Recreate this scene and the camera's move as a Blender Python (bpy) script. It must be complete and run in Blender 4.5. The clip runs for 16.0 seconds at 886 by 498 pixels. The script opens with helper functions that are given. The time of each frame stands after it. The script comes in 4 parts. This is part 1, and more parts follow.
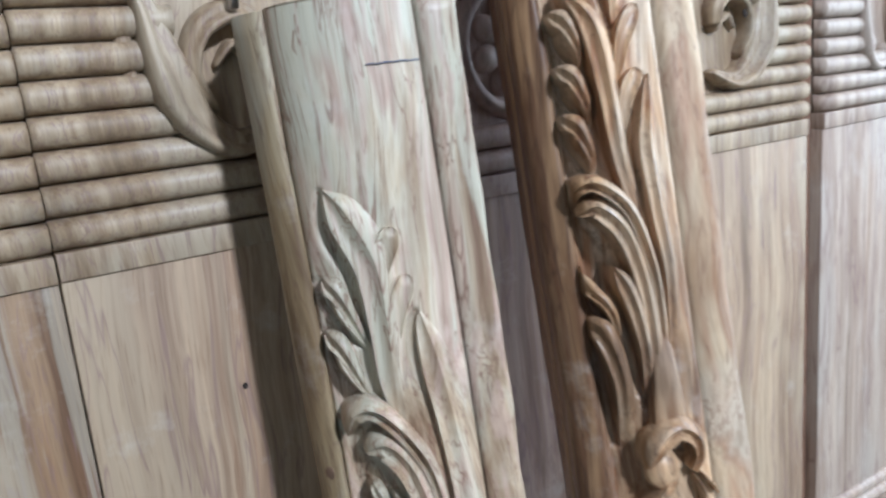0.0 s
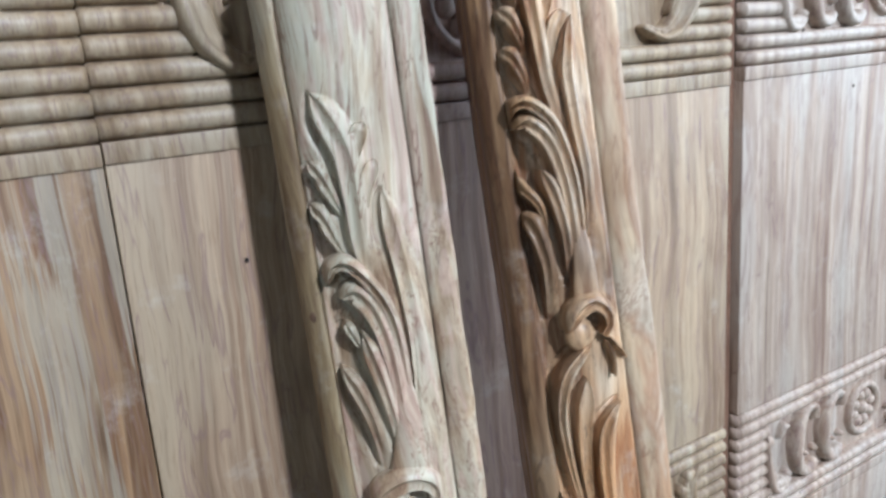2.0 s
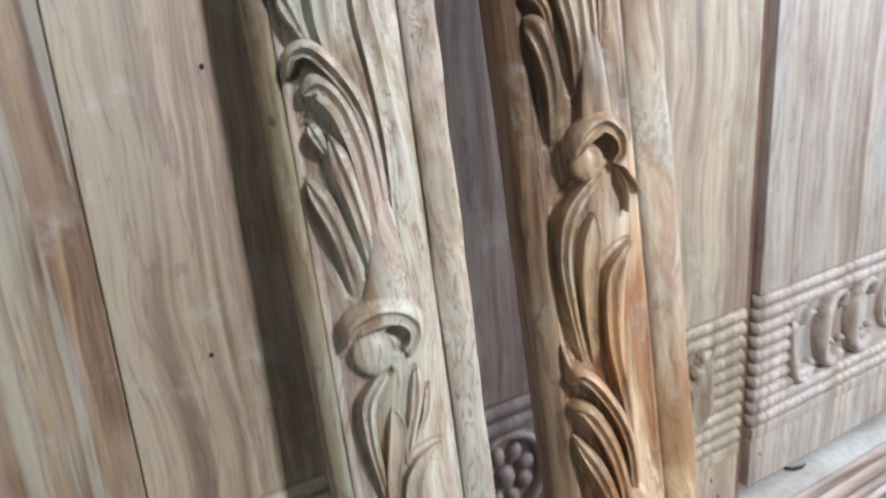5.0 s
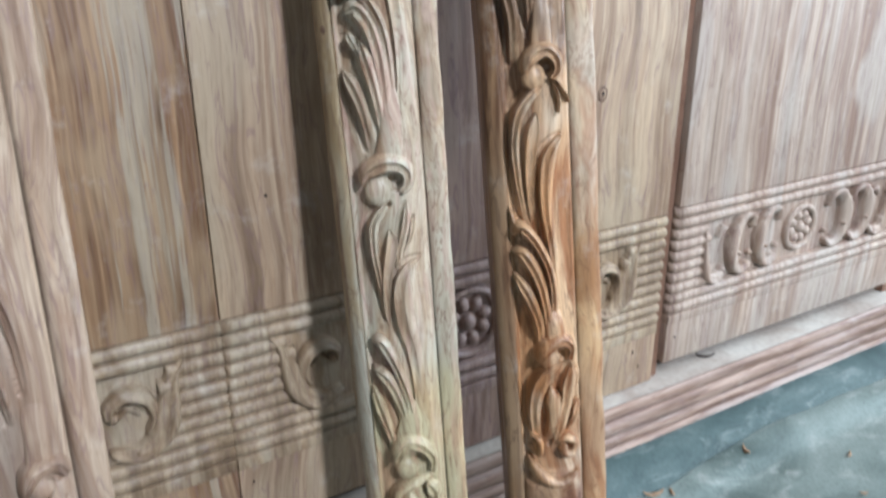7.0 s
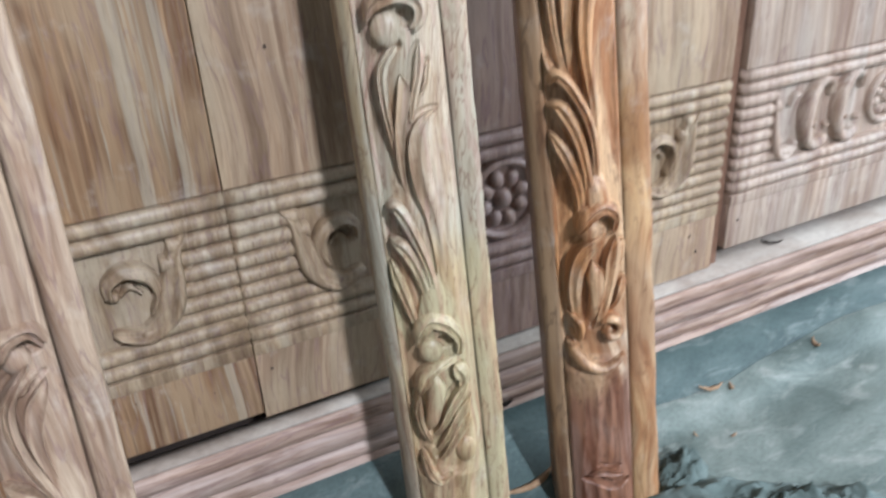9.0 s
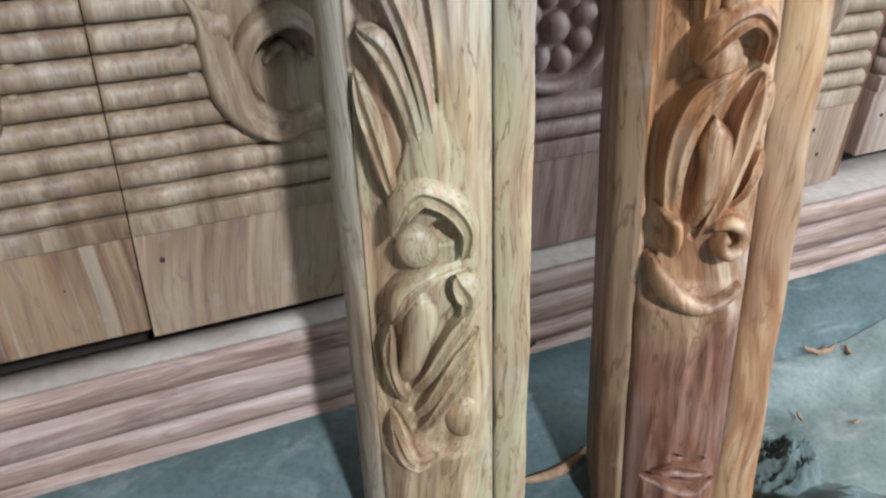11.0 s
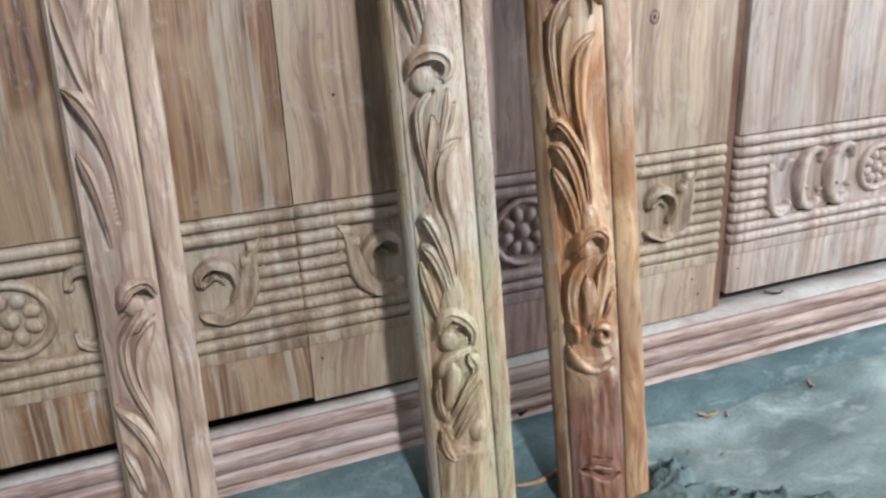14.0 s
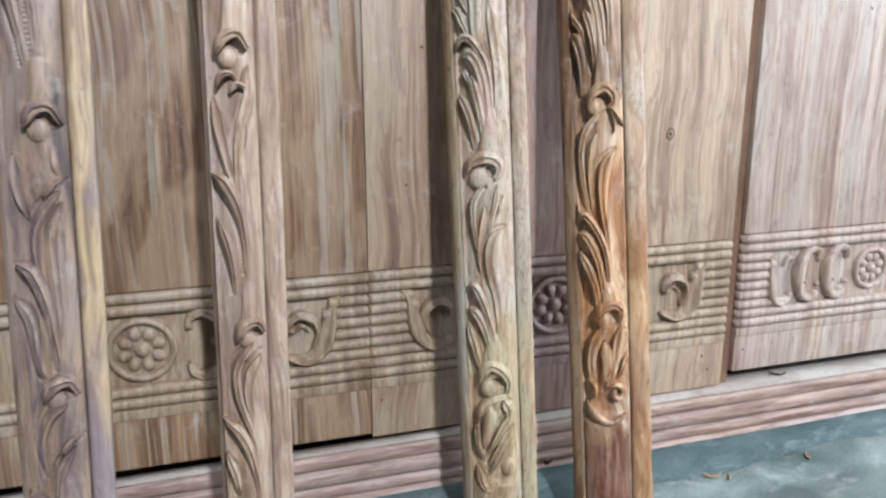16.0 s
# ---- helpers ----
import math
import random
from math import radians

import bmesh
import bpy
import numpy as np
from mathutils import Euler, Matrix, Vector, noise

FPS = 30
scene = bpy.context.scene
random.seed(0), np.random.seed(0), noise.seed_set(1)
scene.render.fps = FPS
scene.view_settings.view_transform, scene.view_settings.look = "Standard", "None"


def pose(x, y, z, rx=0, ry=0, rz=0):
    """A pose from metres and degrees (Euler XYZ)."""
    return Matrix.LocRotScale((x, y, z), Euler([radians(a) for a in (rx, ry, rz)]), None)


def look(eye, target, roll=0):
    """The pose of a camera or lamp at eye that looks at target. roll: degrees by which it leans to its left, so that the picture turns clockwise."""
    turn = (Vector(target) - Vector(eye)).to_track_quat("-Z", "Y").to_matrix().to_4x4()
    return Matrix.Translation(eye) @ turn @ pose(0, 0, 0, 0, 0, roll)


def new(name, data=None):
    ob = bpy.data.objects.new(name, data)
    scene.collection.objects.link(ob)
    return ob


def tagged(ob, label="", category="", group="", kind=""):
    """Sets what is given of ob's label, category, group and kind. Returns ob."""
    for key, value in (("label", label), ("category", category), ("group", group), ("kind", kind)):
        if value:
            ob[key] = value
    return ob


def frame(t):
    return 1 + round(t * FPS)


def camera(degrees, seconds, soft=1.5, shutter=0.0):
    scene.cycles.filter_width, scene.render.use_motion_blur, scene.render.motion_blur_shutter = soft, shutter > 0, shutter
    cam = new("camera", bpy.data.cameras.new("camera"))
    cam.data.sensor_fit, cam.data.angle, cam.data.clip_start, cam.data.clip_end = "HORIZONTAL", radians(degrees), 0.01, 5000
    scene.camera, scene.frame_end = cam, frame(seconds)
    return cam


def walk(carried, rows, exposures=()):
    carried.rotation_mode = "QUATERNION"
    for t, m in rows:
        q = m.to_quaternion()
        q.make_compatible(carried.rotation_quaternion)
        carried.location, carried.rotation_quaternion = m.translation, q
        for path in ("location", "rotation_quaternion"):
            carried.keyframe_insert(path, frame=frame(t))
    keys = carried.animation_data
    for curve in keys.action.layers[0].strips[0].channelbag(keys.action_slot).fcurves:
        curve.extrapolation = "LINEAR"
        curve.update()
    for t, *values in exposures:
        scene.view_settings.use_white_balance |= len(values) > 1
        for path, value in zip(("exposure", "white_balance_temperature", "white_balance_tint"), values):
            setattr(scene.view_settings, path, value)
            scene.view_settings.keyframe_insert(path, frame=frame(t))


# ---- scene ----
cam = camera(58.9, 16.0, 2.5, 0.7)
PATH = [
    (0, (0.041, 0.014, 0.647), (1.072, 1.67, 0.205), -5.2),
    (0.5, (0.03, -0.03, 0.651), (1.068, 1.621, 0.205), -5.0),
    (1, (0.012, -0.074, 0.651), (1.055, 1.57, 0.194), -4.8),
    (1.5, (-0.003, -0.101, 0.642), (1.047, 1.539, 0.183), -4.6),
    (2, (0.001, -0.074, 0.622), (1.042, 1.565, 0.143), -4.3),
    (2.5, (0.006, -0.044, 0.607), (1.01, 1.607, 0.091), -4.2),
    (3, (0.028, -0.016, 0.596), (0.997, 1.647, 0.052), -4.5),
    (3.5, (0.052, 0.016, 0.574), (1.006, 1.685, 0.023), -5.0),
    (4, (0.061, 0.029, 0.56), (1.002, 1.698, -0.014), -5.2),
    (4.5, (0.054, -0.001, 0.552), (0.999, 1.66, -0.038), -5.2),
    (4.7, (0.046, -0.019, 0.55), (0.993, 1.61, -0.059), -4.9),
    (6.8, (-0.052, -0.202, 0.558), (0.893, 1.395, -0.132), -0.7),
    (7, (-0.057, -0.215, 0.555), (0.89, 1.385, -0.182), -0.3),
    (7.5, (-0.061, -0.233, 0.547), (0.869, 1.348, -0.252), 0.4),
    (8, (-0.058, -0.245, 0.546), (0.859, 1.329, -0.279), 0.3),
    (8.5, (-0.042, -0.231, 0.524), (0.803, 1.367, -0.333), -1.3),
    (9, (-0.013, -0.186, 0.49), (0.756, 1.416, -0.429), -3.2),
    (9.2, (-0.003, -0.168, 0.474), (0.731, 1.411, -0.468), -3.6),
    (11.3, (0.074, -0.008, 0.336), (0.783, 1.502, -0.73), 1.9),
    (11.5, (0.073, -0.019, 0.341), (0.794, 1.498, -0.744), 2.2),
    (12, (0.071, -0.071, 0.356), (0.824, 1.425, -0.737), 3.0),
    (12.5, (0.069, -0.144, 0.38), (0.825, 1.436, -0.587), -0.6),
    (12.8, (0.044, -0.166, 0.441), (0.776, 1.459, -0.421), -2.3),
    (13, (0.018, -0.196, 0.471), (0.728, 1.493, -0.332), -3.3),
    (13.5, (-0.035, -0.272, 0.495), (0.622, 1.473, -0.228), -2.8),
    (14, (-0.044, -0.332, 0.484), (0.622, 1.419, -0.215), -2.4),
    (14.5, (-0.055, -0.37, 0.505), (0.626, 1.388, -0.162), -2.3),
    (15, (-0.074, -0.406, 0.512), (0.583, 1.382, -0.095), -2.0),
    (15.5, (-0.09, -0.445, 0.516), (0.525, 1.378, -0.032), -1.2),
    (16, (-0.103, -0.478, 0.518), (0.486, 1.369, 0.026), -0.2),
]
walk(cam, [(t, look(eye, target, roll)) for t, eye, target, roll in PATH],
     [(0.0, 0.08, 5540, 9), (2.0, 0.10, 5600, 8), (4.5, 0.18, 5580, 7), (7.0, 0.13, 5760, 9), (9.0, 0.20, 5930, 12), (11.5, 0.16, 5900, 11), (12.0, 0.22, 5880, 13), (12.8, 0.30, 5930, 16), (14.0, 0.20, 5880, 11), (16.0, 0.20, 5880, 11)])

# ---------------------------------------------------------------- world, lamps, exposure
world = bpy.data.worlds.new("workshop_daylight")
scene.world = world
world.use_nodes = True
wn = world.node_tree.nodes
sky = wn.new("ShaderNodeTexSky")
sky.sky_type = "NISHITA"
sky.sun_disc = False
sky.sun_elevation, sky.sun_rotation = radians(45), radians(180)
world.node_tree.links.new(sky.outputs[0], wn["Background"].inputs[0])
wn["Background"].inputs[1].default_value = 0.10


def area_lamp(name, eye, target, sx, sy, watts, colour):
    data = bpy.data.lights.new(name, "AREA")
    data.shape, data.size, data.size_y = "RECTANGLE", sx, sy
    data.energy, data.color = watts, colour
    ob = new(name, data)
    ob.matrix_world = look(eye, target)
    return ob


# Unseen key lamp; position and size follow the posts' shadow edges.
KEY_EYE = (0.30, -2.35, 2.15)
area_lamp("key_light", KEY_EYE, (0.25, 0.3, 0.35), 0.20, 0.16, 108, (0.94, 0.97, 1.0))
# Added fill to brighten the right side; no doorway is known there.
area_lamp("right_fill_light", (2.3, -0.75, 1.25), (0.5, 0.15, 0.2), 1.3, 1.9, 60, (0.89, 0.97, 1.0))
# Added weak fill that lifts the dark left flanks; there is no window.
area_lamp("left_fill_light", (-2.2, -2.92, 1.7), (0.2, 0.3, 0.3), 1.1, 1.0, 13, (0.92, 0.98, 1.0))

# ---------------------------------------------------------------- materials


def material(name):
    m = bpy.data.materials.new(name)
    m.use_nodes = True
    nt = m.node_tree
    return m, nt, nt.nodes["Principled BSDF"]


def ramp(nt, fac, stops, interp="LINEAR"):
    r = nt.nodes.new("ShaderNodeValToRGB")
    r.color_ramp.interpolation = interp
    while len(r.color_ramp.elements) < len(stops):
        r.color_ramp.elements.new(0.5)
    for e, (p, c) in zip(r.color_ramp.elements, stops):
        e.position, e.color = p, (*c, 1)
    nt.links.new(fac, r.inputs[0])
    return r.outputs[0]


def mix(nt, a, b, fac, mode="MIX"):
    n = nt.nodes.new("ShaderNodeMix")
    n.data_type, n.blend_type = "RGBA", mode
    for sock, value in ((n.inputs[0], fac), (n.inputs[6], a), (n.inputs[7], b)):
        if hasattr(value, "links"):
            nt.links.new(value, sock)
        elif isinstance(value, tuple):
            sock.default_value = (*value, 1)
        else:
            sock.default_value = value
    return n.outputs[2]


def coords(nt, scale, offset=(0, 0, 0), rot=(0, 0, 0)):
    tc = nt.nodes.new("ShaderNodeTexCoord")
    mp = nt.nodes.new("ShaderNodeMapping")
    mp.inputs["Scale"].default_value = scale
    mp.inputs["Location"].default_value = offset
    mp.inputs["Rotation"].default_value = rot
    nt.links.new(tc.outputs["Object"], mp.inputs[0])
    return mp.outputs[0]


def noise_tex(nt, vec, scale, detail=4.0, rough=0.55, distort=0.0):
    n = nt.nodes.new("ShaderNodeTexNoise")
    n.inputs["Scale"].default_value, n.inputs["Detail"].default_value = scale, detail
    n.inputs["Roughness"].default_value, n.inputs["Distortion"].default_value = rough, distort
    nt.links.new(vec, n.inputs["Vector"])
    return n.outputs["Fac"]


def bump(nt, bsdf, height, strength, distance):
    b = nt.nodes.new("ShaderNodeBump")
    b.inputs["Strength"].default_value, b.inputs["Distance"].default_value = strength, distance
    nt.links.new(height, b.inputs["Height"])
    nt.links.new(b.outputs[0], bsdf.inputs["Normal"])


def warped(nt, scale, shift, amount):
    """Object coordinates bent sideways a little, so that the grain wanders."""
    flat = coords(nt, (1, 1, 1), shift)
    n = nt.nodes.new("ShaderNodeTexNoise")
    n.inputs["Scale"].default_value, n.inputs["Detail"].default_value = 5.0, 2.0
    nt.links.new(flat, n.inputs["Vector"])
    sub, mul, add, size = (nt.nodes.new("ShaderNodeVectorMath") for _ in range(4))
    sub.operation, mul.operation, add.operation, size.operation = "SUBTRACT", "SCALE", "ADD", "MULTIPLY"
    sub.inputs[1].default_value = (0.5, 0.5, 0.5)
    mul.inputs["Scale"].default_value = amount
    size.inputs[1].default_value = scale
    nt.links.new(n.outputs["Color"], sub.inputs[0])
    nt.links.new(sub.outputs[0], mul.inputs[0])
    nt.links.new(flat, add.inputs[0])
    nt.links.new(mul.outputs[0], add.inputs[1])
    nt.links.new(add.outputs[0], size.inputs[0])
    return size.outputs[0]


def wood(name, tones, shift, across=40.0, along=0.035, warp=0.05, patch=9.0, gloss=0.52, vein=(0.20, 0.12, 0.11), lying=False, stains_and_tints=(), cool=1.0, veins=0.58, streaks=None):
    """Raw timber: broad stripes from four tones, patches of a fifth, dark veins, fine pores; the grain runs along z, or x if lying."""
    m, nt, bsdf = material(name)
    tones = [((1 - 0.07 * cool) * r, g, (1 + 0.16 * cool) * b) for r, g, b in tones]

    def grain(k):
        return warped(nt, (k, 1, 1) if lying else (1, 1, k), shift, warp)
    wide = noise_tex(nt, grain(along), across, 5, 0.62, 0.3)
    base = ramp(nt, wide, [(0.34, tones[0]), (0.43, tones[1]), (0.50, tones[2]), (0.56, tones[3]), (0.64, tones[4])])
    fine = noise_tex(nt, grain(along * 0.6), across * 3.4, 5, 0.68, 0.15)
    base = mix(nt, base, ramp(nt, fine, [(0.34, (0.58, 0.50, 0.43)), (0.50, (1, 1, 1)), (0.64, (1.26, 1.24, 1.19))]), 0.62, "MULTIPLY")
    blot = noise_tex(nt, grain(0.30), patch, 3, 0.55, 0.8)
    base = mix(nt, base, tones[4], ramp(nt, blot, [(0.50, (0, 0, 0)), (0.60, (0.85, 0.85, 0.85))]))
    base = mix(nt, base, tones[0], ramp(nt, blot, [(0.28, (0.7, 0.7, 0.7)), (0.42, (0, 0, 0))]))
    wave = noise_tex(nt, grain(0.09), patch * 4.5, 3, 0.6, 1.4)
    base = mix(nt, base, vein, ramp(nt, wave, [(0.480, (0, 0, 0)), (0.500, (veins,) * 3), (0.522, (0, 0, 0))]))
    if streaks:
        thin = noise_tex(nt, grain(0.012), across * 4.2, 4, 0.6, 0.1)
        base = mix(nt, base, streaks[0], ramp(nt, thin, [(0.53, (0, 0, 0)), (0.59, (streaks[1],) * 3)]))
    for low, high, colour, amount, *axis in stains_and_tints:
        sep = nt.nodes.new("ShaderNodeSeparateXYZ")
        nt.links.new(warped(nt, (1, 1, 1), (shift[2], 1, 0), 0.0), sep.inputs[0])
        wob = nt.nodes.new("ShaderNodeMath")
        wob.operation = "MULTIPLY_ADD"
        wob.inputs[1].default_value = 0.04 if axis else 0.16
        nt.links.new(noise_tex(nt, grain(0.5), 26, 3, 0.6), wob.inputs[0])
        nt.links.new(sep.outputs[axis[0] if axis else 2], wob.inputs[2])
        c, h = (shift[2] + 0.02 if axis else 0.08) + (low + high) / 2, (high - low) / 2
        rng_map = nt.nodes.new("ShaderNodeMath")
        rng_map.operation = "SUBTRACT"
        rng_map.inputs[1].default_value = c
        ab = nt.nodes.new("ShaderNodeMath")
        ab.operation = "ABSOLUTE"
        nt.links.new(wob.outputs[0], rng_map.inputs[0])
        nt.links.new(rng_map.outputs[0], ab.inputs[0])
        fac = ramp(nt, ab.outputs[0], [(max(h - 0.03, 0.0), (amount,) * 3), (h + 0.02, (0, 0, 0))])
        base = mix(nt, base, colour, fac, "MULTIPLY")
    lines = noise_tex(nt, grain(0.016), 210, 4, 0.65, 0.2)
    base = mix(nt, base, ramp(nt, lines, [(0.30, (0.52, 0.45, 0.40)), (0.50, (1, 1, 1)), (0.72, (1.2, 1.17, 1.12))]), 0.45, "MULTIPLY")
    pores = noise_tex(nt, grain(0.05), 800, 2, 0.6)
    base = mix(nt, base, ramp(nt, pores, [(0.32, (0.70, 0.64, 0.58)), (0.46, (1, 1, 1))]), 0.55, "MULTIPLY")
    dust = noise_tex(nt, coords(nt, (1, 1, 1), (5, shift[0], 2)), 34, 6, 0.72)
    base = mix(nt, base, (0.60, 0.56, 0.50), ramp(nt, dust, [(0.57, (0, 0, 0)), (0.76, (0.30, 0.30, 0.30))]))
    nt.links.new(base, bsdf.inputs["Base Color"])
    nt.links.new(ramp(nt, blot, [(0.3, (gloss + 0.12,) * 3), (0.7, (gloss - 0.06,) * 3)]), bsdf.inputs["Roughness"])
    bump(nt, bsdf, lines, 0.3, 0.0007)
    return m


M_A = wood("brown_plank", [(0.080, 0.039, 0.019), (0.205, 0.108, 0.052), (0.30, 0.188, 0.103), (0.14, 0.070, 0.033), (0.32, 0.218, 0.130)], (1.3, 2.1, 0.4), 34, 0.016, 0.020, 15, cool=0.0, streaks=((0.43, 0.395, 0.31), 0.42))
# The last entry tints x 0.236 to 0.352 violet, between and behind two posts.
M_BAND = wood("tan_carved_band", [(0.185, 0.122, 0.070), (0.300, 0.214, 0.130), (0.370, 0.280, 0.182), (0.250, 0.170, 0.102), (0.375, 0.300, 0.208)], (3.1, 5.2, 1.7), 40, 0.10, 0.03, 22, stains_and_tints=((0.236, 0.352, (0.84, 0.76, 1.03), 0.9, 0),), cool=0.15)
# Same violet tint over the same width of the door's boards.
M_B = wood("olive_plank", [(0.18, 0.112, 0.064), (0.32, 0.215, 0.135), (0.415, 0.298, 0.19), (0.27, 0.168, 0.102), (0.38, 0.285, 0.185)], (4.1, 0.7, 2.2), 24, 0.028, 0.035, 10, stains_and_tints=((0.236, 0.352, (0.84, 0.80, 1.02), 0.9, 0),), cool=0.25)
M_C = wood("rose_plank", [(0.24, 0.145, 0.098), (0.36, 0.255, 0.182), (0.44, 0.335, 0.25), (0.30, 0.195, 0.138), (0.43, 0.345, 0.27)], (7.7, 3.9, 1.1), 28, 0.020, 0.018, 10, cool=0.5)
M_BASE = wood("rosewood_rail", [(0.155, 0.085, 0.053), (0.295, 0.182, 0.125), (0.40, 0.275, 0.203), (0.225, 0.13, 0.088), (0.42, 0.312, 0.25)], (2.2, 6.1, 0.9), 60, 0.05, 0.03, 7, lying=True, cool=0.5)
M_P1 = wood("pale_olive_timber", [(0.20, 0.121, 0.068), (0.385, 0.284, 0.183), (0.475, 0.402, 0.295), (0.38, 0.255, 0.19), (0.44, 0.40, 0.30)], (0.4, 1.9, 3.3), 40, 0.09, 0.06, 24, 0.46, (0.19, 0.105, 0.070), stains_and_tints=((-0.04, 0.26, (1.0, 0.92, 0.68), 0.8), (0.30, 0.50, (1.0, 0.92, 0.88), 0.6), (0.60, 0.72, (0.96, 0.99, 1.0), 0.6)), cool=0.2, veins=0.9, streaks=((0.44, 0.305, 0.25), 0.5))
# Browner tones, somewhat darker than the pale front, for flank and back board.
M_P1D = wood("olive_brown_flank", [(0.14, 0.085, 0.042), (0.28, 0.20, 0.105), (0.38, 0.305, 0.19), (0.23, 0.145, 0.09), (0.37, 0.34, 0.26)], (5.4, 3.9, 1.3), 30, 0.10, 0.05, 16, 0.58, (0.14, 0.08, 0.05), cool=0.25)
M_P4S = wood("ochre_edge", [(0.12, 0.09, 0.095), (0.38, 0.26, 0.14), (0.47, 0.35, 0.20), (0.30, 0.20, 0.12), (0.24, 0.185, 0.19)], (1.4, 6.9, 4.3), 26, 0.10, 0.04, 9, 0.45, cool=0.3)
M_P2 = wood("amber_timber", [(0.13, 0.060, 0.028), (0.41, 0.235, 0.118), (0.56, 0.37, 0.215), (0.29, 0.140, 0.066), (0.56, 0.43, 0.30)], (6.4, 4.9, 0.3), 34, 0.09, 0.045, 18, 0.40, (0.09, 0.045, 0.03), stains_and_tints=((-0.05, 0.125, (0.44, 0.31, 0.33), 0.92), (0.475, 0.545, (0.46, 0.48, 0.55), 0.85), (0.16, 0.41, (1.0, 0.80, 0.60), 0.75)), cool=0.12)
# Browner amber at about half strength; the left side's shade is in the colour.
M_P2_SHADED = wood("shaded_amber_flank", [(0.08, 0.036, 0.018), (0.20, 0.105, 0.052), (0.31, 0.185, 0.095), (0.13, 0.062, 0.032), (0.34, 0.225, 0.13)], (2.4, 7.9, 1.3), 30, 0.06, 0.03, 13, 0.42, (0.06, 0.03, 0.02), cool=0.2)
M_P2S = wood("honey_timber_edge", [(0.27, 0.135, 0.055), (0.46, 0.31, 0.185), (0.54, 0.41, 0.27), (0.40, 0.24, 0.145), (0.53, 0.43, 0.32)], (3.4, 2.9, 5.3), 30, 0.08, 0.06, 15, 0.44, (0.2, 0.1, 0.06), stains_and_tints=((-0.05, 0.36, (1.0, 0.80, 0.55), 0.8), (0.10, 0.20, (0.55, 0.42, 0.38), 0.6)), cool=0.2)
M_P3 = wood("rosy_timber", [(0.19, 0.11, 0.07), (0.36, 0.25, 0.17), (0.46, 0.35, 0.255), (0.29, 0.19, 0.13), (0.42, 0.33, 0.26)], (8.4, 0.9, 7.3), 30, 0.06, 0.04, 13, 0.45, cool=0.0)
M_P4 = wood("violet_stained_timber", [(0.085, 0.060, 0.055), (0.235, 0.158, 0.110), (0.325, 0.228, 0.158), (0.15, 0.102, 0.098), (0.29, 0.215, 0.17)], (9.4, 5.9, 2.3), 30, 0.10, 0.04, 16, 0.45, (0.10, 0.08, 0.10), cool=0.1)



def plain(name, tones, scale, rough, relief=0.0, metal=0.0):
    m, nt, bsdf = material(name)
    a = noise_tex(nt, coords(nt, (1, 1, 1)), scale, 6, 0.62, 0.4)
    col = ramp(nt, a, [(0.30, tones[0]), (0.52, tones[1]), (0.72, tones[2])])
    b = noise_tex(nt, coords(nt, (1, 1, 1), (4, 1, 2)), scale * 14, 4, 0.6)
    col = mix(nt, col, ramp(nt, b, [(0.35, (0.75, 0.75, 0.75)), (0.6, (1.05, 1.05, 1.05))]), 0.6, "MULTIPLY")
    nt.links.new(col, bsdf.inputs["Base Color"])
    bsdf.inputs["Roughness"].default_value, bsdf.inputs["Metallic"].default_value = rough, metal
    if relief:
        bump(nt, bsdf, b, 0.5, relief)
    return m


def dusty_green(name, dark, mid, light, dust):
    m, nt, bsdf = material(name)
    a = noise_tex(nt, coords(nt, (1, 1.6, 1), (2, 1, 0), (0, 0, 0.5)), 7, 6, 0.62, 0.6)
    col = ramp(nt, a, [(0.30, dark), (0.50, mid), (0.70, light)])
    d = noise_tex(nt, coords(nt, (1, 2.2, 1), (6, 2, 0), (0, 0, 0.35)), 17, 7, 0.68, 0.9)
    col = mix(nt, col, dust, ramp(nt, d, [(0.53, (0, 0, 0)), (0.72, (0.75, 0.75, 0.75))]))
    g = noise_tex(nt, coords(nt, (1, 1, 1), (1, 7, 0)), 260, 3, 0.7)
    col = mix(nt, col, ramp(nt, g, [(0.36, (0.7, 0.7, 0.7)), (0.55, (1.06, 1.06, 1.06))]), 0.6, "MULTIPLY")
    nt.links.new(col, bsdf.inputs["Base Color"])
    bsdf.inputs["Roughness"].default_value = 0.62
    bump(nt, bsdf, d, 0.35, 0.002)
    return m


M_FLOOR = dusty_green("dusty_green_floor", (0.026, 0.048, 0.049), (0.068, 0.105, 0.103), (0.12, 0.16, 0.155), (0.24, 0.28, 0.268))
M_SHEET = dusty_green("green_dust_sheet", (0.062, 0.088, 0.080), (0.160, 0.198, 0.180), (0.235, 0.272, 0.248), (0.35, 0.375, 0.345))
M_CLOTH = plain("dark_green_rag", [(0.07, 0.098, 0.090), (0.135, 0.175, 0.163), (0.21, 0.25, 0.235)], 12, 0.9, 0.0004)
# Grey of the unseen shell, chosen for how much light it bounces back.
M_WALL = plain("unseen_shell_grey", [(0.22, 0.21, 0.195), (0.29, 0.28, 0.26), (0.35, 0.34, 0.315)], 3, 0.9, 0.002)
M_STEEL = plain("bright_steel", [(0.5, 0.5, 0.5), (0.6, 0.6, 0.6), (0.68, 0.68, 0.68)], 60, 0.3, 0, 1.0)
# Near-black for nail holes, dark splinters and the shade behind the doors.
M_NEAR_BLACK = plain("near_black_brown", [(0.02, 0.013, 0.01), (0.03, 0.02, 0.015), (0.045, 0.03, 0.02)], 90, 0.9)
